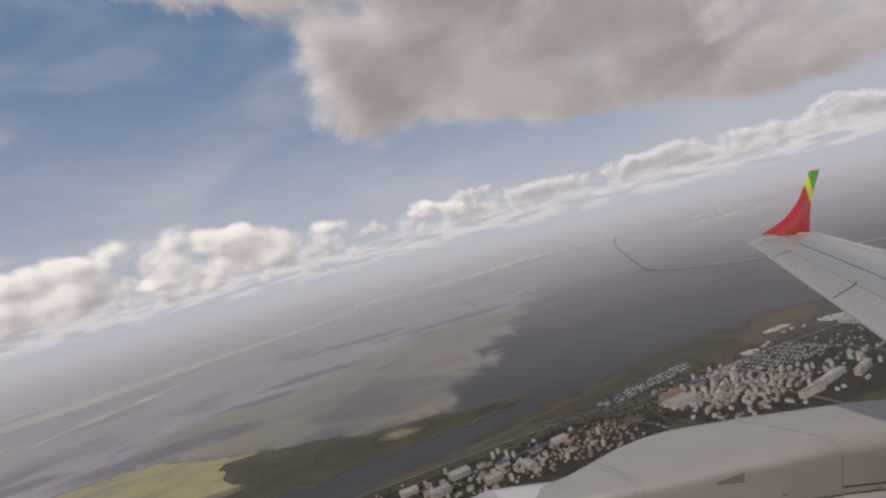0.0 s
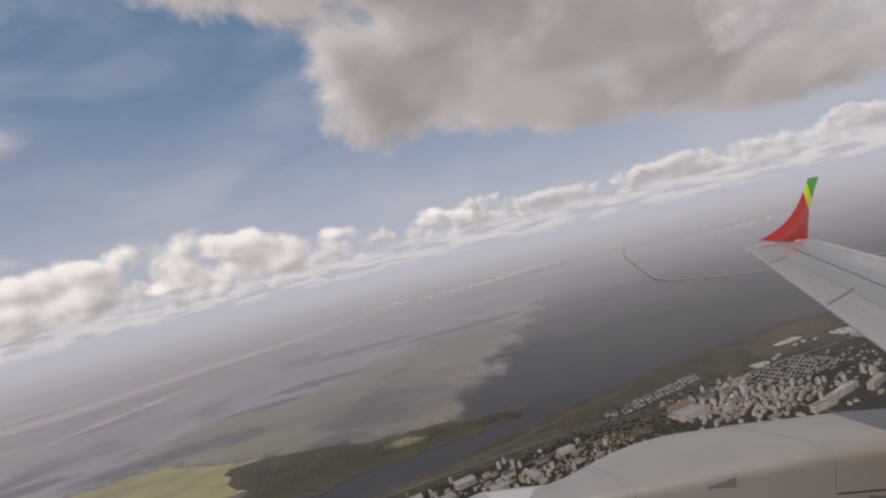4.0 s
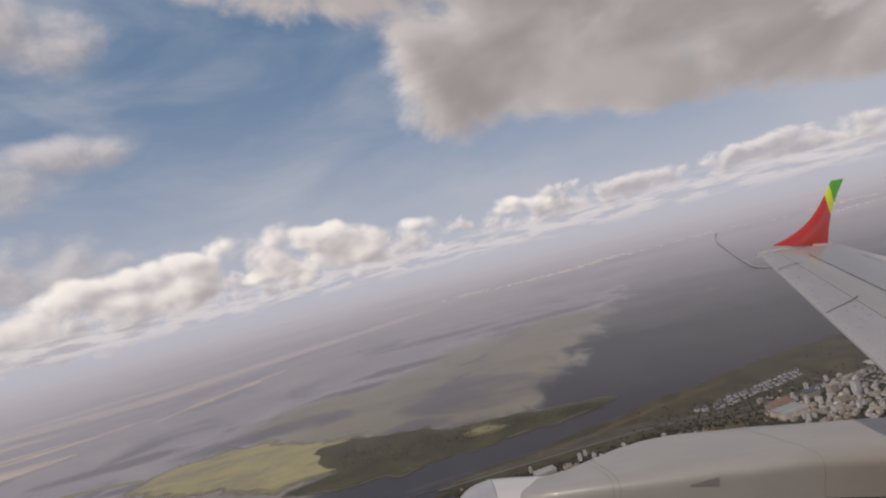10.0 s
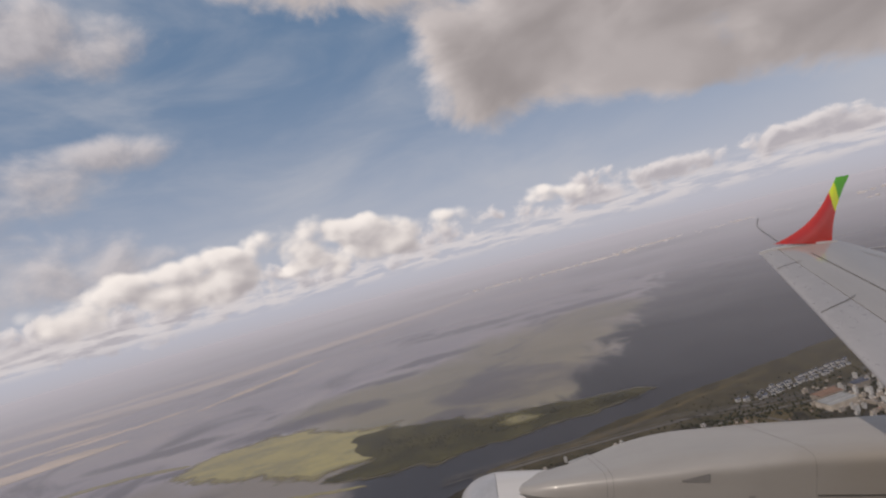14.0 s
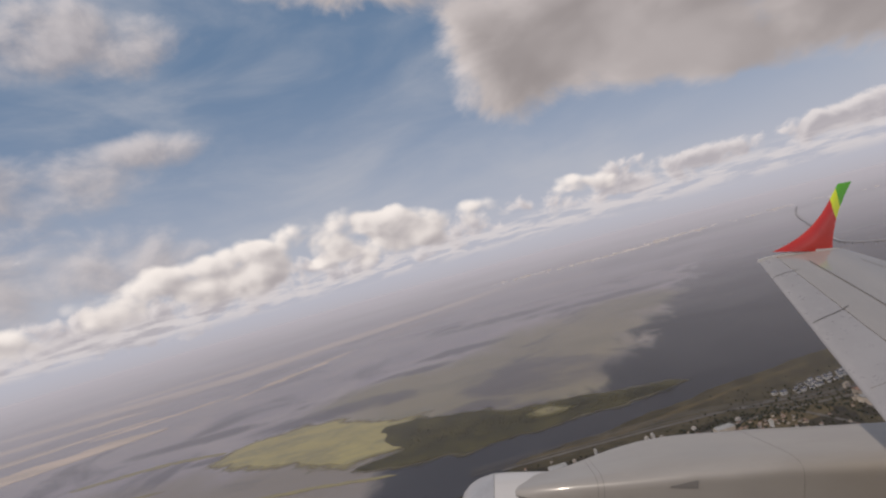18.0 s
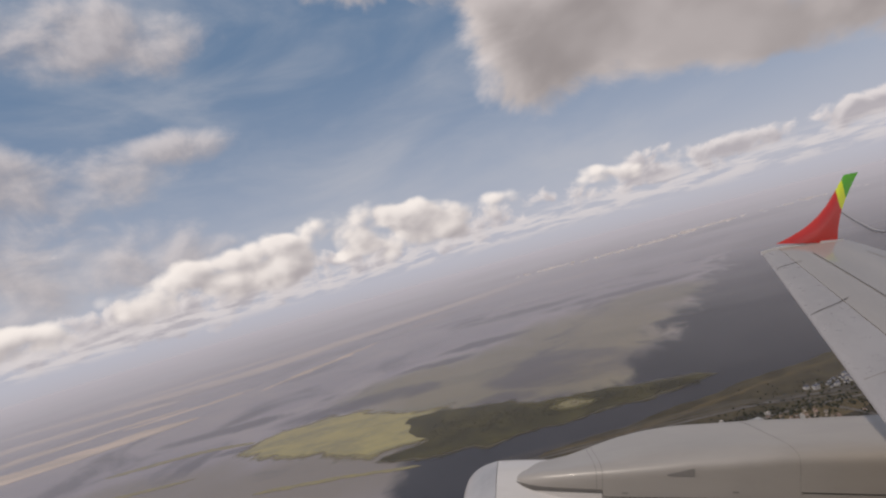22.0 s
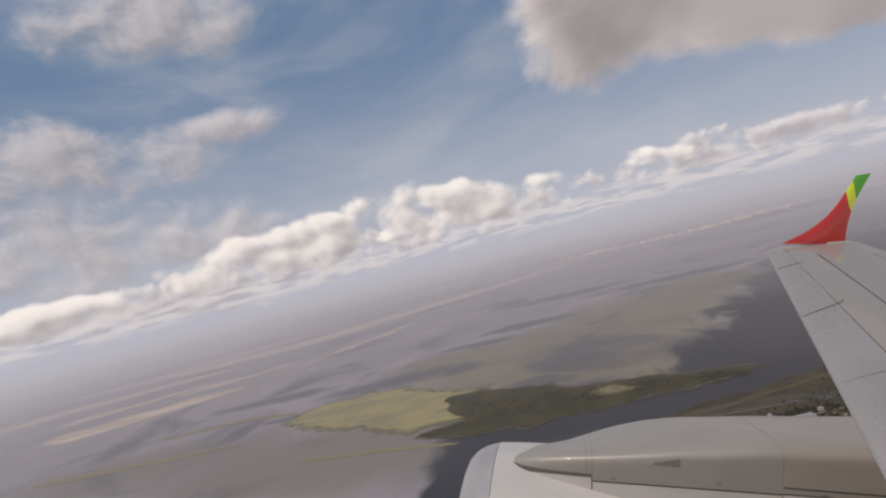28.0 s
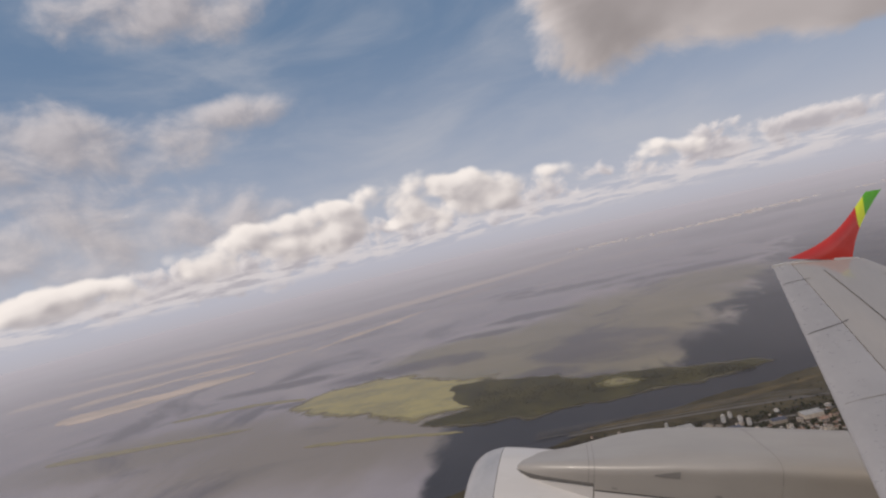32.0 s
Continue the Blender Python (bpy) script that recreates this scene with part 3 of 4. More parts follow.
# ---- a thin sheet over the far water that paints in distance haze ----
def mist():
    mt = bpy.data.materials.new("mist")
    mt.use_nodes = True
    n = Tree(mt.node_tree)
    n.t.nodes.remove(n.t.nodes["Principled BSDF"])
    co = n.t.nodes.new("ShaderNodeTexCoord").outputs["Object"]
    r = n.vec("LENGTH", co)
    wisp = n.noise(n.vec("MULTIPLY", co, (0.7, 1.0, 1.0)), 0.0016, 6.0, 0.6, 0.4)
    # opacity rises with radius, imitating the haze that distance adds
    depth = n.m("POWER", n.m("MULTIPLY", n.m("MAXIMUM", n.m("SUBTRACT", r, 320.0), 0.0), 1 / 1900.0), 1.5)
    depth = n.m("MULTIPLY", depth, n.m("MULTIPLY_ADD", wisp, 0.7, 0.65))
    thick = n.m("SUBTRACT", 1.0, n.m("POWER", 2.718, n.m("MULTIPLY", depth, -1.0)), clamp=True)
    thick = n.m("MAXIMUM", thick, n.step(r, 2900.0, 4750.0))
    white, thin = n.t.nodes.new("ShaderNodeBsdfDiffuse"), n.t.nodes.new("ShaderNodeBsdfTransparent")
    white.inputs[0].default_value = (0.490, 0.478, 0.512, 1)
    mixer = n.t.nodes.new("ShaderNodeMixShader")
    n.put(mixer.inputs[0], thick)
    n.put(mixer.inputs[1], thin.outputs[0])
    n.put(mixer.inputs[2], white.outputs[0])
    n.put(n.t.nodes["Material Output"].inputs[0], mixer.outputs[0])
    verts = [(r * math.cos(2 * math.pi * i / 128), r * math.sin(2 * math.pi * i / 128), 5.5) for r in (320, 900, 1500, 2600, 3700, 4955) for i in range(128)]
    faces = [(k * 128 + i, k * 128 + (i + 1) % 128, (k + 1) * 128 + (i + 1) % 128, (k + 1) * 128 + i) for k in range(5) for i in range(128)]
    tagged(raw("haze_sheet", verts, faces, mt), "thin blue-grey sheet painted as distance haze over the far estuary", "mist", kind="stuff")


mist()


# ---- the bridge ----
def bridge():
    line = [Vector((1330, 2290, 0)), Vector((1130, 1960, 0)), Vector((930, 1560, 0)), Vector((800, 1290, 0)), Vector((735, 1130, 0)), Vector((760, 1000, 0)), Vector((830, 890, 0)), Vector((960, 740, 0))]
    pts = []
    for i in range(len(line) - 1):
        a, b, c, d = line[max(i - 1, 0)], line[i], line[i + 1], line[min(i + 2, len(line) - 1)]
        for j in range(10):
            t = j / 10
            pts.append(0.5 * ((2 * b) + (c - a) * t + (2 * a - 5 * b + 4 * c - d) * t * t + (3 * b - a - 3 * c + d) * t ** 3))
    root = tagged(new("bridge"), "long low grey concrete bridge on piers across the water", "bridge")
    verts, faces = [], []
    for i, p in enumerate(pts):
        d = (pts[min(i + 1, len(pts) - 1)] - pts[max(i - 1, 0)]).normalized()
        s = Vector((-d.y, d.x, 0)) * 2.2
        verts += [p + s + Vector((0, 0, 9)), p - s + Vector((0, 0, 9)), p - s + Vector((0, 0, 6.6)), p + s + Vector((0, 0, 6.6))]
        if i:
            k = 4 * i
            faces += [(k - 4 + q, k - 4 + (q + 1) % 4, k + (q + 1) % 4, k + q) for q in range(4)]
    faces += [(0, 1, 2, 3), tuple(len(verts) - 4 + q for q in range(4))]
    raw("deck", verts, faces, M["concrete"], root)
    bm = bmesh.new()
    bmesh.ops.create_cone(bm, cap_ends=True, segments=8, radius1=1.0, radius2=0.9, depth=7.2, matrix=Matrix.Translation((0, 0, 3.2)))
    pier = part("pier", bm, M["concrete"], root)
    pier.location = pts[1]
    for p in pts[3::2]:
        o = new("pier", pier.data)
        o.parent, o.location = root, p


bridge()


# ---- the town on the near bank ----
GROUND = 1.2
rng = random.Random(5)


def patch(name, points, mt, label, rough=2.0, z=GROUND + 0.06, seed=0.0, category="ground"):
    return land(name, turned_in(points), z + (0.05 if mt is M["pit"] else 0.0), mt, label, rough, 5.0, 0.05, seed, category)


patch("dry_field_1", [(150, 462), (196, 470), (214, 452), (180, 436), (146, 442)], M["field"], "brown ploughed field between the houses", 4, seed=70)
patch("dry_field_2", [(400, 560), (470, 606), (525, 612), (520, 570), (450, 540), (405, 534)], M["field"], "dry brown grassland by the river", 8, seed=71)
patch("dry_field_3", [(-60, 478), (60, 502), (170, 540), (250, 566), (240, 558), (160, 530), (60, 492)], M["field"], "strip of dry brown grass along the bank", 3, seed=72)
patch("gravel_yard_1", [(492, 546), (520, 548), (530, 534), (500, 528)], M["pit"], "pale gravel yard among brown scrub", 3, seed=73)
patch("gravel_yard_2", [(608, 654), (642, 658), (662, 640), (624, 630)], M["pit"], "pale sandy storage yard at the water's edge", 3, seed=74)
patch("gravel_yard_3", [(366, 520), (384, 522), (388, 512), (368, 508)], M["pit"], "small pale bare patch of ground", 2, seed=75)
patch("gravel_yard_4", [(430, 560), (462, 566), (468, 558), (436, 552)], M["pit"], "small pale bare patch of ground", 2, seed=76)
for i, (x, y) in enumerate(((444, 541), (457, 545), (470, 541), (398, 520), (408, 526))):
    patch("playing_field_%d" % (i + 1), [(x - 5, y - 2), (x, y + 3), (x + 5, y + 2), (x, y - 3)], M["pit"], "small pale sports ground", 0.8, seed=80 + i)
patch("dark_grove_floor", [(384, 440), (412, 456), (432, 440), (420, 418), (390, 418)], M["grove"], "dark wooded slope between the estates", 4, seed=79)
patch("town_floor_1", [(236, 470), (300, 482), (372, 500), (430, 520), (520, 500), (540, 420), (430, 360), (280, 370), (232, 420)], M["yard"], "dark gardens, yards and streets between the buildings", 8, GROUND + 0.03, 91)
patch("town_floor_2", [(-80, 446), (20, 462), (110, 470), (200, 470), (220, 430), (170, 390), (20, 390), (-80, 410)], M["yard"], "dark gardens and yards behind the railway", 8, GROUND + 0.03, 92)


def road(name, points, width, label):
    verts, faces = [], []
    p = [Vector((x, y, 0)) for x, y in turned_in(points)]
    q = []
    for i in range(len(p) - 1):
        a, b, c, d = p[max(i - 1, 0)], p[i], p[i + 1], p[min(i + 2, len(p) - 1)]
        for j in range(9):
            t = j / 8
            q.append(0.5 * ((2 * b) + (c - a) * t + (2 * a - 5 * b + 4 * c - d) * t * t + (3 * b - a - 3 * c + d) * t ** 3))
    for i, v in enumerate(q):
        d = (q[min(i + 1, len(q) - 1)] - q[max(i - 1, 0)]).normalized()
        s = Vector((-d.y, d.x, 0)) * width / 2
        verts += [v + s + Vector((0, 0, GROUND + 0.2)), v - s + Vector((0, 0, GROUND + 0.2))]
        if i:
            faces.append((2 * i - 2, 2 * i - 1, 2 * i + 1, 2 * i))
    tagged(raw(name, verts, faces, M["asphalt"]), label, "road", kind="structure")


road("road_1", [(-60, 470), (60, 484), (160, 490), (240, 482), (310, 494), (400, 508), (500, 516), (640, 560)], 4, "grey asphalt road along the river bank")
road("road_2", [(-20, 440), (90, 452), (170, 466), (240, 468), (300, 478)], 3, "narrow grey road beside the railway land")
road("road_3", [(180, 476), (200, 440), (214, 400), (230, 340)], 3.0, "grey street into the town")
road("road_4", [(310, 512), (318, 470), (322, 420), (330, 350)], 3.0, "grey street into the town")
road("road_5", [(420, 510), (432, 470), (440, 430), (450, 370)], 3.0, "grey street into the town")
road("road_6", [(230, 440), (290, 436), (350, 428), (430, 430), (520, 440)], 3, "grey street through the town")


for i, (gap, wide) in enumerate(((0, 1.1), (4, 1.1), (8, 1.1), (14, 1.8))):
    road("rail_line_%d" % (i + 1), [(-90, 486 - gap), (26, 500 - gap), (120, 508 - gap), (190, 494 - gap), (300, 486 - gap)], wide, "pale gravel bed of a railway line along the bank")


def apartment_block(w, d, h, mt, label):
    root = tagged(new("apartment_block"), label, "building", "apartment blocks of the town")
    bm = bmesh.new()
    box(bm, -w / 2, w / 2, -d / 2, d / 2, 0, h)
    part("wall", bm, mt, root)
    bm = bmesh.new()
    box(bm, -w / 2 - 0.15, w / 2 + 0.15, -d / 2 - 0.15, d / 2 + 0.15, h, h + 0.35)
    roof = part("roof", bm, M["slab"], root, "flat grey roof")
    bm = bmesh.new()
    box(bm, -w * 0.15, w * 0.12, -d * 0.2, d * 0.2, h + 0.35, h + 1.5)
    part("stair_tower", bm, mt, roof)
    bm = bmesh.new()
    storeys = max(2, int(h / 1.9))
    for s in range(storeys):
        z = 0.7 + s * (h - 0.5) / storeys
        for side in (-1, 1):
            y = side * d / 2
            for k in range(max(3, int(w / 2.2))):
                x = -w / 2 + (k + 0.5) * w / max(3, int(w / 2.2))
                box(bm, x - 0.55, x + 0.55, min(y, y + side * 0.06), max(y, y + side * 0.06), z, z + 0.75)
    tagged(part("windows", bm, M["pane"], root, "rows of small dark windows"), kind="stuff")
    return root


def gable_house(w, d, h, mt, roof_mt, label, name="house", group="houses of the town"):
    root = tagged(new(name), label, "house", group)
    bm = bmesh.new()
    box(bm, -w / 2, w / 2, -d / 2, d / 2, 0, h)
    part("wall", bm, mt, root)
    bm = bmesh.new()
    r, e = d * 0.26, 0.3
    v = [bm.verts.new(c) for c in ((-w / 2 - e, -d / 2 - e, h - 0.1), (w / 2 + e, -d / 2 - e, h - 0.1), (w / 2 + e, d / 2 + e, h - 0.1), (-w / 2 - e, d / 2 + e, h - 0.1), (-w / 2 - e, 0, h + r), (w / 2 + e, 0, h + r))]
    for f in ((0, 1, 5, 4), (2, 3, 4, 5), (0, 4, 3), (1, 2, 5), (0, 3, 2, 1)):
        bm.faces.new([v[i] for i in f])
    roof = part("roof", bm, roof_mt, root)
    if w < 12:
        bm = bmesh.new()
        box(bm, w * 0.2, w * 0.2 + 0.5, d * 0.08, d * 0.08 + 0.5, h + 0.2, h + r + 0.6)
        part("chimney", bm, mt, roof)
    bm = bmesh.new()
    for side in (-1, 1):
        y = side * d / 2
        for k in range(max(2, int(w / 2.5))):
            x = -w / 2 + (k + 0.5) * w / max(2, int(w / 2.5))
            box(bm, x - 0.4, x + 0.4, min(y, y + side * 0.06), max(y, y + side * 0.06), h * 0.35, h * 0.75)
    tagged(part("windows", bm, M["pane"], root, "rows of small dark windows"), kind="stuff")
    return root


def warehouse(w, d, h, roof_mt, label):
    root = tagged(new("warehouse"), label, "warehouse", "sheds near the river")
    bm = bmesh.new()
    box(bm, -w / 2, w / 2, -d / 2, d / 2, 0, h)
    part("wall", bm, M["plaster"], root)
    n = max(2, int(d / 5))
    for i in range(n):
        bm = bmesh.new()
        y0, y1 = -d / 2 + i * d / n, -d / 2 + (i + 1) * d / n - 0.08
        v = [bm.verts.new(c) for c in ((-w / 2 - 0.2, y0, h + 0.02), (w / 2 + 0.2, y0, h + 0.02), (w / 2 + 0.2, y1, h + 0.02), (-w / 2 - 0.2, y1, h + 0.02), (-w / 2 - 0.2, (y0 + y1) / 2, h + 0.9), (w / 2 + 0.2, (y0 + y1) / 2, h + 0.9))]
        for f in ((0, 1, 5, 4), (2, 3, 4, 5), (0, 4, 3), (1, 2, 5), (0, 3, 2, 1)):
            bm.faces.new([v[k] for k in f])
        part("roof_bay", bm, roof_mt, root)
    return root


BLOCKS = [apartment_block(10, 4.4, 6.6, M["plaster"], "pale beige apartment block with a flat roof"), apartment_block(5.2, 5, 10.5, M["white"], "white apartment tower with rows of windows"),
          apartment_block(13, 4.2, 5.4, M["plaster"], "long beige apartment slab with a flat roof"), apartment_block(7, 4.6, 5.0, M["white"], "small white apartment block with a flat roof")]
LONG = [apartment_block(42, 5, 5, M["white"], "very long white apartment slab with a flat roof"), apartment_block(28, 5, 5.5, M["plaster"], "long pale apartment slab on a street")]
HOUSES = [gable_house(4.6, 3.6, 2.4, M["white"], M["tiles"], "white house with a brown clay tile roof"), gable_house(6, 4, 3.0, M["plaster"], M["tiles"], "beige house with a brown clay tile roof"), gable_house(4, 3.6, 2.2, M["plaster"], M["slab"], "small beige house with a grey roof")]
TERRACES = [gable_house(13, 2.6, 2.0, M["white"], M["slab"], "long white terrace row with a pale roof", "terrace_row", "terrace rows of the estate"), gable_house(9, 2.6, 1.9, M["white"], M["slab"], "white terrace row with a pale roof", "terrace_row", "terrace rows of the estate")]
RIVERSIDE = [gable_house(5, 3.2, 3.4, M["white"], M["bluish"], "white riverside house with a blue-grey roof", "riverside_house", "white houses in rows by the river"), gable_house(4, 3, 2.6, M["white"], M["bluish"], "small white riverside house with a blue-grey roof", "riverside_house", "white houses in rows by the river")]
SHEDS = [warehouse(26, 15, 5, M["sheet"], "large pale warehouse with a ridged metal roof"), warehouse(18, 10, 4.5, M["sheet"], "pale grey warehouse with a metal roof"), warehouse(22, 12, 4.5, M["tiles"], "warehouse with a rust-red ridged roof"), warehouse(14, 8, 4, M["bluish"], "shed with a blue-grey ridged roof")]

taken = []


def inland(x, y, gap):
    """Whether x, y lies at least that far behind the shore."""
    for (x0, y0), (x1, y1) in zip(SHORE, SHORE[1:]):
        if x0 <= x <= x1:
            return y < y0 + (y1 - y0) * (x - x0) / (x1 - x0) - gap
    return False


def settle(kinds, x, y, turn, near):
    """Stands a copy of one of the kinds at x, y unless another building is too near."""
    small = 1.0 if kinds is SHEDS or kinds is LONG else 0.85 if kinds is RIVERSIDE else 0.56
    near *= small
    if not inland(x, y, 14) or any((x - a) ** 2 + (y - b) ** 2 < (near + c) ** 2 for a, b, c in taken):
        return
    taken.append((x, y, near))
    m = pose(0, 0, 0, 0, 0, -TOWN_TURN) @ pose(x, y, GROUND, 0, 0, turn + rng.uniform(-7, 7))
    ob = copy_thing(kinds[rng.randrange(len(kinds))], m)
    k = small * rng.uniform(0.75, 1.0)
    ob.scale = (k, k, k * rng.uniform(0.8, 1.15))


for ob, x, y, turn in [(LONG[0], 360, 400, 18), (LONG[1], 392, 398, 26), (SHEDS[0], 246, 448, 14), (SHEDS[1], 34, 448, 14), (SHEDS[2], 250, 466, 14), (SHEDS[3], 282, 474, 14),
                       (BLOCKS[0], 300, 470, 20), (BLOCKS[1], 312, 458, 15), (BLOCKS[2], 290, 446, 18), (BLOCKS[3], 276, 434, 10),
                       (HOUSES[0], 150, 436, 30), (HOUSES[1], 132, 440, 12), (HOUSES[2], 118, 446, -12), (TERRACES[0], 330, 492, 14), (TERRACES[1], 345, 495, 14), (RIVERSIDE[0], 198, 498, 12), (RIVERSIDE[1], 192, 502, 12)]:
    ob.matrix_basis = pose(0, 0, 0, 0, 0, -TOWN_TURN) @ pose(x, y, GROUND, 0, 0, turn)
    taken.append((x, y, 14 if ob in LONG else 9 if ob in SHEDS else 4))
settle(LONG, 330, 388, 10, 14), settle(LONG, 440, 412, 34, 14), settle(LONG, 480, 450, 40, 14), settle(LONG, 425, 385, 20, 14)
for x, y, turn in ((-11, 446, 12), (71, 440, 14), (104, 448, 16), (14, 426, 12), (58, 420, 14), (90, 424, 105), (-50, 440, 10), (128, 452, 18)):
    settle(SHEDS, x, y, turn, 7.5)
for i in range(17):                                    # white houses in rows by the river
    for j in range(3):
        settle(RIVERSIDE, 208 + i * 6.3 + j * 1.8 + rng.uniform(-1.2, 1.2), 494 + i * 2.0 + j * 6.6 + rng.uniform(-1.5, 1.5), 14, 1.8)
for i in range(9):                                     # terrace rows on the estate
    for j in range(12):
        if rng.random() < 0.9:
            settle(TERRACES, 332 + i * 10.2 + j * 1.2 + rng.uniform(-0.6, 0.6), 490 + i * 2.5 - j * 4.1, 14, 2.4)
for i in range(560):                                   # apartment blocks
    settle(BLOCKS, rng.gauss(304, 28), rng.gauss(446, 22), rng.choice((15, 20, 18, 105)), 5.0)
for i in range(260):
    settle(BLOCKS, rng.uniform(240, 520), rng.uniform(380, 440), rng.choice((20, 110)), 6.0)
for i in range(170):                                    # mixed buildings along the railway land
    settle(BLOCKS if i % 2 else HOUSES, rng.gauss(60, 50), rng.gauss(428, 14), rng.choice((14, 18, 106)), 4.2)
for i in range(300):                                   # small houses packed along the streets
    settle(HOUSES, rng.gauss(130, 34), rng.gauss(430, 13), rng.choice((10, 30, 100)), 3.2)
for i in range(200):
    settle(HOUSES, rng.uniform(250, 520), rng.uniform(390, 500), rng.choice((-10, 20, 80)), 3.6)
for i in range(8):
    settle(SHEDS, rng.uniform(480, 580), rng.uniform(470, 530), rng.choice((10, 100)), 10.0)


# ---- trees and shrubs, too many to count ----
def groves(name, spots, mt, label, lo, hi):
    """Small uneven crowns, each a rough low ball on a short stem, in one mesh."""
    base = bmesh.new()
    bmesh.ops.create_icosphere(base, subdivisions=1, radius=1.0)
    bv = [v.co.copy() for v in base.verts]
    bf = [[v.index for v in f.verts] for f in base.faces]
    base.free()
    verts, faces = [], []
    for x, y, z in spots:
        r = rng.uniform(lo, hi)
        k = len(verts)
        for c in bv:
            q = r * (1 + rng.uniform(-0.3, 0.3))
            verts.append((x + c.x * q, y + c.y * q, z + r * 0.75 + c.z * q * 0.9))
        faces += [[k + i for i in f] for f in bf]
        k = len(verts)
        verts += [(x - 0.12, y, z), (x + 0.12, y, z), (x, y + 0.15, z), (x, y, z + r)]
        faces += [(k, k + 1, k + 3), (k + 1, k + 2, k + 3), (k + 2, k, k + 3)]
    tagged(raw(name, verts, faces, mt), label, "trees", kind="stuff")


spots = []
for cx, cy, sx, sy, count in ((175, 466, 40, 9, 420), (300, 450, 50, 30, 800), (360, 420, 60, 22, 700), (60, 438, 60, 14, 420), (130, 440, 36, 14, 420), (402, 436, 16, 12, 330), (250, 500, 60, 12, 180), (470, 560, 60, 30, 70), (470, 470, 40, 30, 300)):
    for i in range(count):
        x, y = rng.gauss(cx, sx), rng.gauss(cy, sy)
        if inland(x, y, 12) and not any((x - a) ** 2 + (y - b) ** 2 < c * c for a, b, c in taken):
            spots.append((*turned_in([(x, y)])[0], GROUND))
groves("town_trees", spots, M["grove"], "dark green trees and shrubs scattered between the houses", 0.4, 1.2)
# scrub in the same shadow-darkened colours as the island's ground
spots = []
for i in range(2600):
    t = rng.random()
    x = -140 + 300 * t
    y = 620 - 45 * t + rng.gauss(0, 22 * (1 - t) + 6)
    spots.append((x, y, 1.0))
groves("island_scrub", [s for s in spots if abs(s[1] - (620 - 45 * (s[0] + 140) / 300)) < 52 * (1 - (s[0] + 140) / 330) + 8], M["shadow_scrub"], "olive scrub on the low island, painted dark as in cloud shadow", 0.3, 0.75)


# ---- the town on the far bank ----
verts, faces = [], []
for i in range(420):
    c = rng.choice(((450, 2380, 70, 18), (640, 2375, 60, 18), (960, 2480, 80, 30), (1330, 2450, 120, 34), (1900, 2230, 150, 30), (180, 2480, 70, 22), (1700, 1930, 90, 24), (800, 2440, 40, 30)))
    x, y = rng.gauss(c[0], c[2]), rng.gauss(c[1], c[3])
    w, d, h = rng.uniform(5, 18), rng.uniform(5, 12), rng.uniform(3, 10)
    k = len(verts)
    verts += [(x + sx * w, y + sy * d, z) for z in (0.6, 0.6 + h) for sx, sy in ((-0.5, -0.5), (0.5, -0.5), (0.5, 0.5), (-0.5, 0.5))]
    faces += [[k + j for j in f] for f in ((4, 5, 6, 7), (0, 1, 5, 4), (1, 2, 6, 5), (2, 3, 7, 6), (3, 0, 4, 7))]
tagged(raw("far_town", verts, faces, M["far_wall"]), "pale buildings of a far town across the estuary", "buildings", kind="stuff")


# ---- the aircraft: x aft, y outboard, z up from the cabin window ----
AIRCRAFT = Matrix.Translation((0, 0, EYE)) @ pose(0, 0, 0, 0, 0, -3.07) @ Euler([radians(a) for a in (0.692, 14.399, 1.385)]).to_matrix().to_4x4()
plane = tagged(new("aircraft"), "white airliner with a grey nacelle and a red and green winglet", "aircraft")
plane.matrix_world = AIRCRAFT


def loft(rings, closed=True, caps=True):
    bm = bmesh.new()
    vs = [[bm.verts.new(p) for p in r] for r in rings]
    for a, b in zip(vs, vs[1:]):
        for i in range(len(a) if closed else len(a) - 1):
            j = (i + 1) % len(a)
            bm.faces.new((a[i], a[j], b[j], b[i]))
    if caps:
        bm.faces.new(vs[0][::-1])
        bm.faces.new(vs[-1])
    return bm


def leading(y):
    return Vector((4.17 - (7 - y) * 0.034, y, -0.085 - (7 - y) * 0.546))


def trailing(y):
    return Vector((5.22 + (7 - y) * 0.86, y, 0.083 - (7 - y) * 0.455))


UP = Vector((-0.15, -0.42, 0.89)).normalized()      # out of the wing's upper side


def skin(y, c, lift=0.0):
    """A point of the wing's upper skin: span station y, c of the chord from the leading edge."""
    a, b = leading(y), trailing(y)
    th = 0.075 * (b - a).length * (math.sqrt(max(c, 0)) * 1.5 * (1 - c) + 0.02)
    return a.lerp(b, c) + UP * (th + lift)


def under(y, c):
    a, b = leading(y), trailing(y)
    th = 0.05 * (b - a).length * (math.sqrt(max(c, 0)) * 1.3 * (1 - c) + 0.02)
    return a.lerp(b, c) - UP * th


def wing_piece(name, c0, c1, y0, y1, mt, label, parent):
    rings = []
    for i in range(15):
        y = y0 + (y1 - y0) * i / 14
        cs = [c0 + (c1 - c0) * (k / 12) ** (1.8 if c0 == 0 else 1.0) for k in range(13)]
        rings.append([skin(y, c) for c in cs] + [under(y, c) for c in reversed(cs)])
    return part(name, loft(rings), mt, parent, label, True)


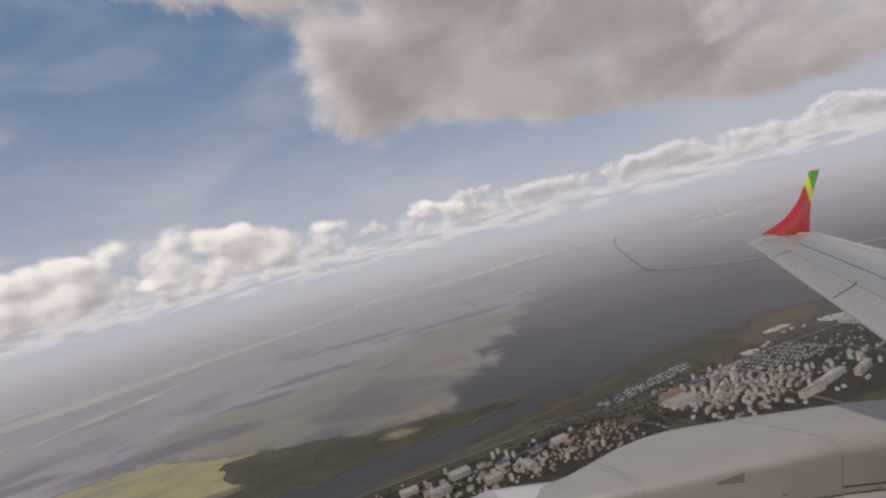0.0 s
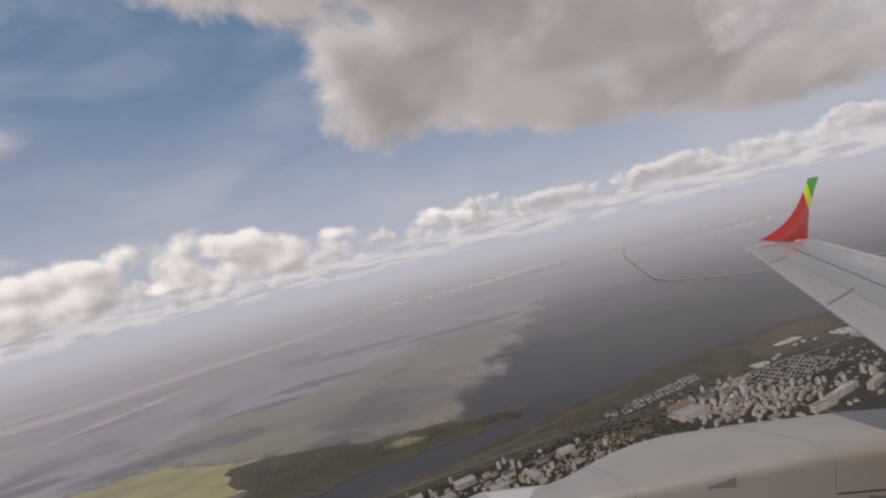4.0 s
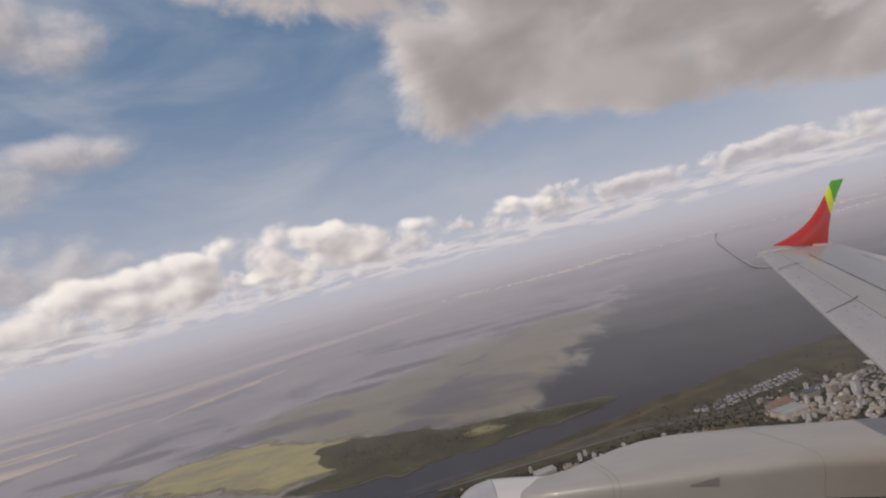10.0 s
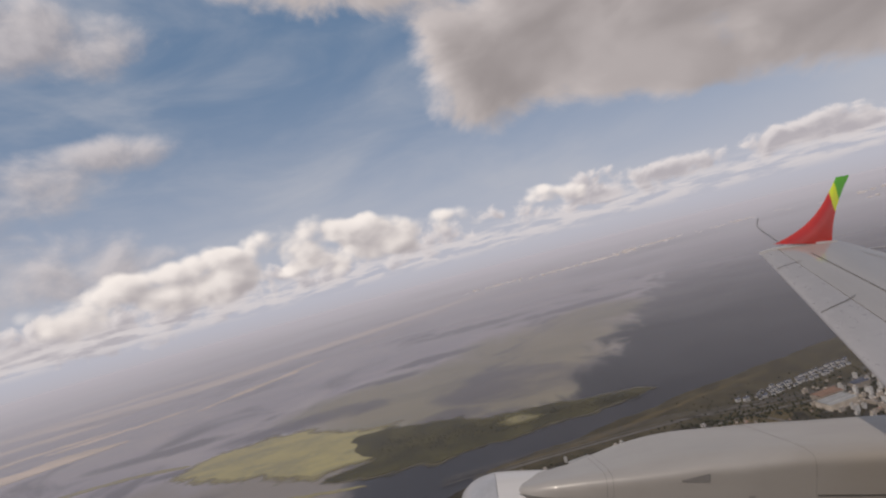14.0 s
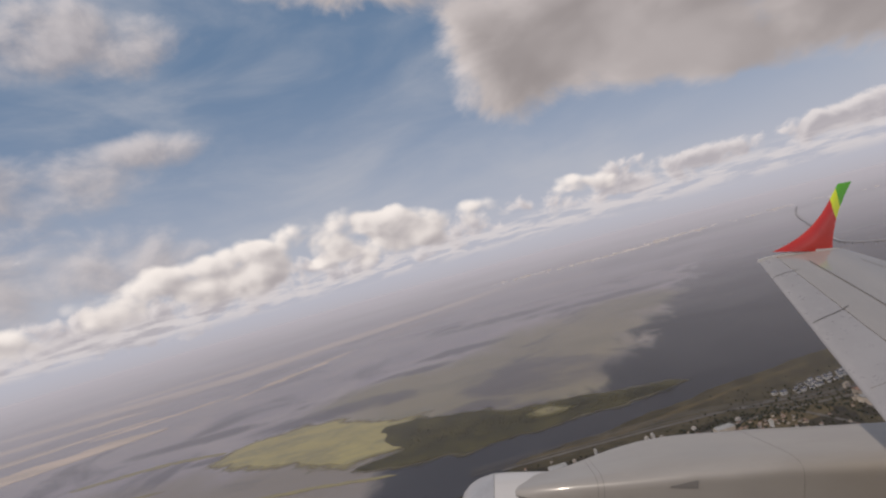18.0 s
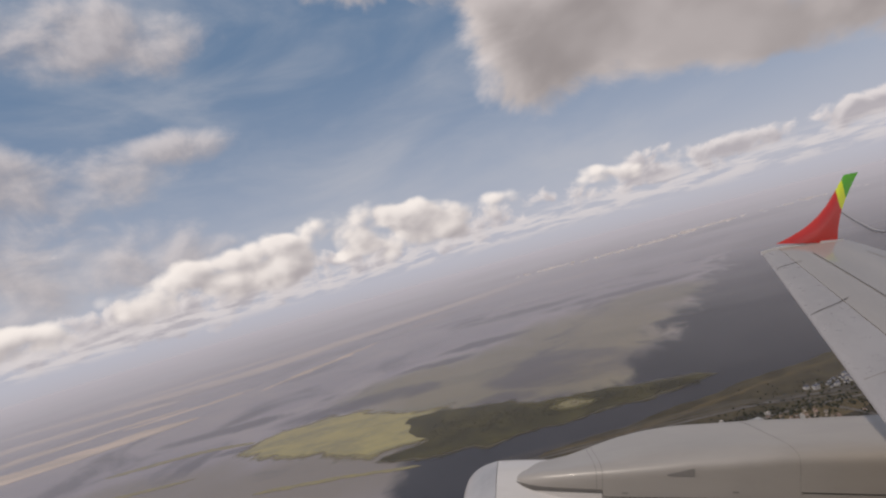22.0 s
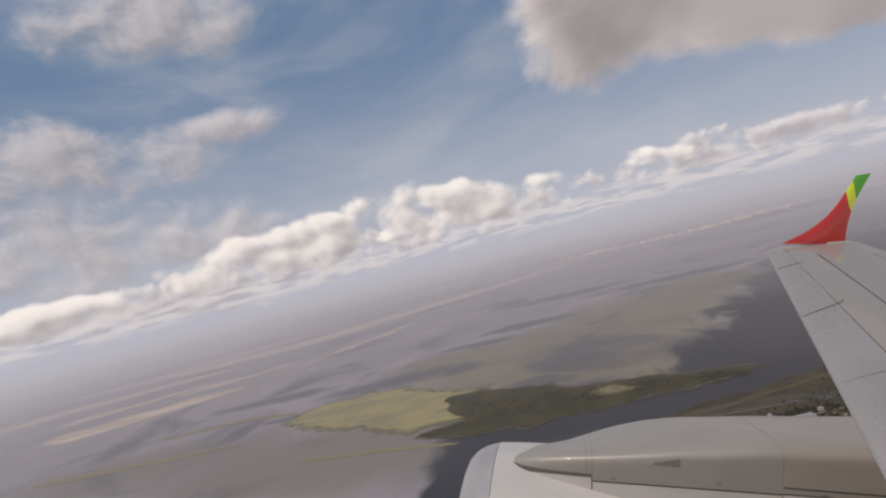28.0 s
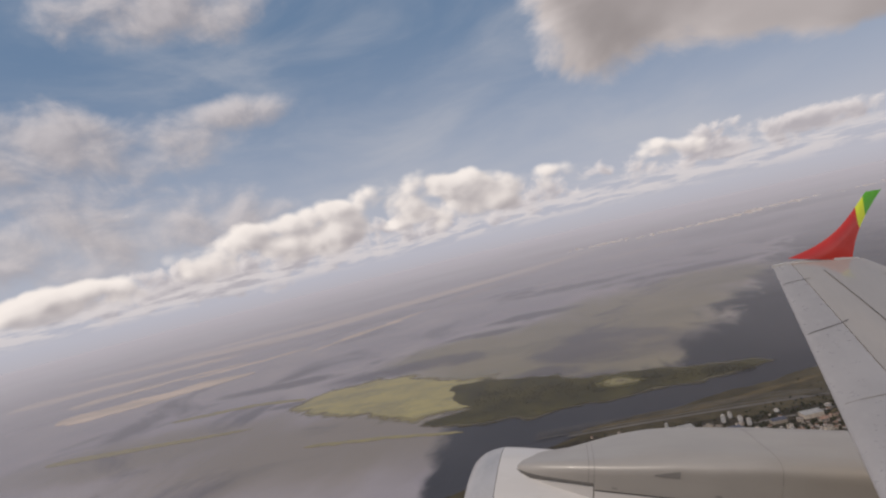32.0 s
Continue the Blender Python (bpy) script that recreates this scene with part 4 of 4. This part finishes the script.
def skin_line(name, a, b, width, mt, parent, bend=0.0, lift=0.004, steps=10):
    """A thin dark seam on the upper skin from (y, c) to (y, c)."""
    pts = []
    for i in range(steps + 1):
        t = i / steps
        pts.append(skin(a[0] + (b[0] - a[0]) * t, a[1] + (b[1] - a[1]) * t + bend * math.sin(math.pi * t), lift))
    bm = bmesh.new()
    prev = None
    for i, p in enumerate(pts):
        d = (pts[min(i + 1, steps)] - pts[max(i - 1, 0)]).normalized()
        s = d.cross(UP).normalized() * width / 2
        cur = [bm.verts.new(p + s), bm.verts.new(p - s)]
        if prev:
            bm.faces.new((prev[0], prev[1], cur[1], cur[0]))
        prev = cur
    return part(name, bm, mt, parent)


wing = wing_piece("wing", 0.20, 1.0, 2.6, 7.0, M["wingskin"], "pale grey painted wing", plane)
slat = wing_piece("slat", 0.0, 0.196, 2.6, 6.98, M["slat"], "bare metal leading edge slat", wing)
skin_line("seam", (6.64, 0.012), (6.67, 0.25), 0.007, M["seam"], wing, 0.0)
skin_line("seam", (5.80, 0.012), (5.93, 0.235), 0.010, M["seam"], wing, 0.03)
skin_line("seam", (6.80, 0.43), (4.0, 0.335), 0.012, M["seam"], wing)
skin_line("seam", (6.72, 0.86), (4.2, 0.80), 0.010, M["grime"], wing)
skin_line("seam", (5.95, 0.56), (5.98, 0.98), 0.012, M["grime"], wing)
skin_line("seam", (4.9, 0.02), (5.1, 0.5), 0.012, M["grime"], wing, 0.03)

# winglet: s goes up, c along the chord


def winglet_point(s, c, side):
    e = max(0.0, s)
    back = 5.10 + 0.34 * e ** 1.25 - 0.05 * math.sin(math.pi * min(1, e))
    front = back - 0.175 - 0.585 * (1 - e) ** 3.4
    z = 0.05 + 0.90 * e + 0.03 * c * e
    y = 7.0 + 0.16 * e ** 1.5
    th = 0.035 * (1.15 - e) * math.sin(math.pi * min(0.98, max(0.02, c)) ** 0.7)
    return Vector((front + (back - front) * c, y + side * th, z))


def winglet_band(name, low, high, mt, label):
    rings = []
    for i in range(17):
        t = i / 16
        r = []
        for side in (-1, 1):
            cs = [k / 12 for k in range(13)]
            for c in (cs if side < 0 else cs[::-1]):
                a, b = low(c), high(c)
                r.append(winglet_point(a + (b - a) * t, c, side))
        rings.append(r)
    part(name, loft(rings), mt, winglet, label, True)


rings = []
for i in range(9):
    x = 4.16 + 1.01 * i / 8
    z = 0.03 + 0.04 * i / 8 - 0.10 * (1 - i / 8) ** 2.5
    hw = 0.03 * math.sin(math.pi * (0.08 + 0.84 * i / 8))
    rings.append([Vector((x, 7.0 - hw, z - 0.022)), Vector((x, 7.0 + hw, z - 0.022)), Vector((x, 7.0 + hw, z + 0.022)), Vector((x, 7.0 - hw, z + 0.022))])
winglet = part("winglet", loft(rings), M["paint"], plane, "swept winglet in red, yellow and green on a white root", True)
winglet_band("red_panel", lambda c: 0.0, lambda c: 0.77 - 0.31 * c, M["red"], "glossy red winglet skin")
winglet_band("yellow_panel", lambda c: 0.77 - 0.31 * c, lambda c: 0.93 - 0.30 * c, M["yellow"], "yellow-green stripe")
winglet_band("green_panel", lambda c: 0.93 - 0.30 * c, lambda c: 1.0, M["green"], "green winglet tip")

# the cabin wall behind the window, and the wing's inner part that reaches it
FUSE_Y, FUSE_Z, FUSE_R = -3.75, -1.2, 2.2


def fuselage_ring(x, r, drop=0.0, n=48):
    return [Vector((x, FUSE_Y + r * math.cos(2 * math.pi * i / n), FUSE_Z + drop + r * math.sin(2 * math.pi * i / n))) for i in range(n)]


NOSE = [(-13.4, 0.10, -0.7), (-13.1, 0.55, -0.6), (-12.4, 1.05, -0.45), (-11.2, 1.60, -0.25), (-9.6, 2.02, -0.08), (-8.0, FUSE_R, 0.0)]
TAIL = [(13.0, FUSE_R, 0.0), (16.0, 2.05, 0.12), (19.0, 1.60, 0.45), (22.0, 0.95, 0.95), (24.0, 0.35, 1.3)]
body = part("fuselage", loft([fuselage_ring(*r) for r in NOSE + TAIL]), M["paint"], plane, "white painted fuselage", True)
root_rings = []
for y, lead, trail in ((2.6, leading(2.6), trailing(2.6)), (0.4, Vector((2.8, 0.4, -2.75)), Vector((9.6, 0.4, -2.35))), (-2.6, Vector((1.4, -2.6, -2.9)), Vector((10.2, -2.6, -2.5)))):
    cs = [(k / 12) ** 1.5 for k in range(13)]
    th = 0.075 * (trail - lead).length
    top = [lead.lerp(trail, c) + Vector((0, 0, th * (math.sqrt(c) * 1.5 * (1 - c) + 0.02))) for c in cs]
    low = [lead.lerp(trail, c) - Vector((0, 0, 0.7 * th * (math.sqrt(c) * 1.3 * (1 - c) + 0.02))) for c in reversed(cs)]
    root_rings.append(top + low)
part("wing_root", loft(root_rings), M["wingskin"], plane, "pale grey inner wing", True)

# engine nacelle: a turned body under a long grey fairing
AX_Y, AX_Z = 5.0, -3.52


def nacelle_radius(x):
    k = [(0.10, 0.98), (0.13, 1.06), (0.20, 1.14), (0.30, 1.20), (0.45, 1.25), (0.7, 1.27), (1.2, 1.285), (2.2, 1.30), (3.2, 1.30), (4.4, 1.27), (5.6, 1.18), (6.6, 1.02)]
    for (a, ra), (b, rb) in zip(k, k[1:]):
        if x <= b:
            t = (x - a) / (b - a)
            return ra + (rb - ra) * t
    return k[-1][1]


def turned(x0, x1, n, inner=0.06, seg=72):
    xs = [x0 + (x1 - x0) * i / n for i in range(n + 1)]
    prof = [(x, nacelle_radius(x)) for x in xs] + [(x, nacelle_radius(x) - inner) for x in reversed(xs)]
    rings = []
    for i in range(seg):
        a = 2 * math.pi * i / seg
        rings.append([Vector((x, AX_Y + r * math.cos(a), AX_Z + r * math.sin(a))) for x, r in prof])
    rings.append(rings[0])
    bm = loft(rings, caps=False)
    bmesh.ops.remove_doubles(bm, verts=bm.verts[:], dist=1e-5)
    return bm


engine = part("engine_nacelle", turned(0.455, 6.6, 30), M["paint"], plane, "white engine nacelle", True)
part("inlet_lip", turned(0.10, 0.45, 12, 0.10), M["lip"], engine, "grey metal inlet lip", True)


def between(table, x):
    """Reads a table of pairs, with straight lines between them."""
    for (a, va), (b, vb) in zip(table, table[1:]):
        if x <= b:
            return va + (vb - va) * max(0.0, (x - a) / (b - a))
    return table[-1][1]


HALF = [(0.60, 0.05), (0.62, 0.13), (0.66, 0.20), (0.72, 0.26), (0.82, 0.32), (0.95, 0.37), (1.2, 0.44), (1.6, 0.53), (2.0, 0.60), (2.5, 0.67), (3.2, 0.71), (6.2, 0.71)]
FAR_EDGE = [(0.60, -2.42), (0.64, -2.36), (0.70, -2.31), (0.90, -2.245), (1.21, -2.185), (1.45, -2.11), (1.75, -2.015), (2.05, -1.945), (2.35, -1.90), (3.27, -1.825), (4.55, -1.745), (6.2, -1.71)]
NEAR_EDGE = [(0.60, -2.42), (0.64, -2.27), (0.70, -2.20), (0.90, -2.115), (1.21, -2.03), (1.55, -1.95), (2.2, -1.80), (2.9, -1.695), (3.7, -1.64), (6.2, -1.60)]


def fairing_half(x):
    return between(HALF, x)


def fairing_ring(x, grow=0.0, low=-2.75, n=40):
    """The fairing's section at x: a flat, slightly tilted top with rounded shoulders and upright sides."""
    hw, z_far, z_near = fairing_half(x) + grow, between(FAR_EDGE, x) + grow, between(NEAR_EDGE, x) + grow
    out = []
    for i in range(n + 1):
        a = math.pi * (0.5 - 0.5 * math.cos(math.pi * i / n))
        cx, sx = math.cos(a), math.sin(a)
        k = math.copysign(abs(cx) ** 0.40, cx)
        top = z_far + (z_near - z_far) * (k + 0.6) / 1.4
        out.append(Vector((x, AX_Y - hw * k, top - 0.22 * (1 - abs(sx) ** 0.40))))
    out.append(Vector((x, AX_Y + hw, low)))
    out.insert(0, Vector((x, AX_Y - hw, low)))
    return out


def span(x0, x1, n):
    return [x0 + (x1 - x0) * (i / n) ** 1.6 for i in range(n + 1)]


cowl = part("pylon_fairing", loft([fairing_ring(x) for x in span(0.60, 1.451, 26)], caps=False), M["cowl"], engine, "rounded grey nose fairing", True)
part("cowl_panel", loft([fairing_ring(x) for x in span(1.453, 3.053, 16)], caps=False), M["cowl"], engine, "smooth grey cowl panel", True)
part("cowl_panel", loft([fairing_ring(x) for x in span(3.055, 6.2, 16)], caps=False), M["cowl"], engine, "smooth grey cowl panel", True)


part("nose_seal", loft([fairing_ring(x, 0.008) for x in span(0.60, 0.650, 6)], caps=False), M["rubber"], engine, "dark rubber seal round the nose fairing", True)


def rib(x, w, lift):
    """A thin seam across the fairing."""
    a, b = fairing_ring(x - w / 2, lift)[1:-1], fairing_ring(x + w / 2, lift)[1:-1]
    return loft([a, b], closed=False, caps=False)


for x in (1.40, 1.452, 3.054):
    part("seam", rib(x, 0.005, 0.002), M["grime"], engine)


def side_strip(name, x0, x1, low, high, mt, proud=0.006, n=16):
    """A thin plate on the fairing's inboard side, between two slopes below the window."""
    rings = []
    for i in range(n + 1):
        t = i / n
        x = x0 + (x1 - x0) * t
        y = AX_Y - fairing_half(x) - proud
        za, zb = -low(t) * y, -high(t) * y
        rings.append([Vector((x, y, za)), Vector((x, y, zb)), Vector((x, y + proud, zb)), Vector((x, y + proud, za))])
    return part(name, loft(rings), mt, engine)


side_strip("lower_cowl", 0.66, 1.445, lambda t: 0.60, lambda t: 0.4895, M["paint"], 0.006, 28)
side_strip("lower_cowl", 1.46, 3.05, lambda t: 0.60, lambda t: 0.499 - 0.010 * t, M["paint"], 0.008)
side_strip("lower_cowl", 3.06, 5.6, lambda t: 0.60, lambda t: 0.488 - 0.008 * t, M["paint"], 0.008)
side_strip("rubber_seal", 0.63, 1.44, lambda t: 0.490, lambda t: 0.4835 - 0.012 * (1 - t) ** 5, M["rubber"], 0.012, 28)
side_strip("seam", 1.46, 3.05, lambda t: 0.500 - 0.010 * t, lambda t: 0.4982 - 0.010 * t, M["seam"], 0.010)
side_strip("seam", 3.06, 5.6, lambda t: 0.4885 - 0.008 * t, lambda t: 0.4867 - 0.008 * t, M["seam"], 0.010)
side_strip("seam", 3.06, 5.6, lambda t: 0.474 - 0.008 * t, lambda t: 0.4727 - 0.008 * t, M["seam"])
side_strip("vent_scoop", 2.00, 2.22, lambda t: 0.4485, lambda t: 0.4455 - 0.0135 * t, M["grime"], 0.004)
for x, k in ((1.62, 0.490), (2.52, 0.479), (3.36, 0.483)):
    side_strip("placard", x, x + 0.05, lambda t: k, lambda t: k - 0.0035, M["grime"], 0.003, 2)

# the engine hangs a little further out, the wing is a little nearer
for ob in plane.children_recursive:
    ob.data.transform(Matrix.Scale(1.14 if ob is engine or ob.parent is engine else 0.90, 4))
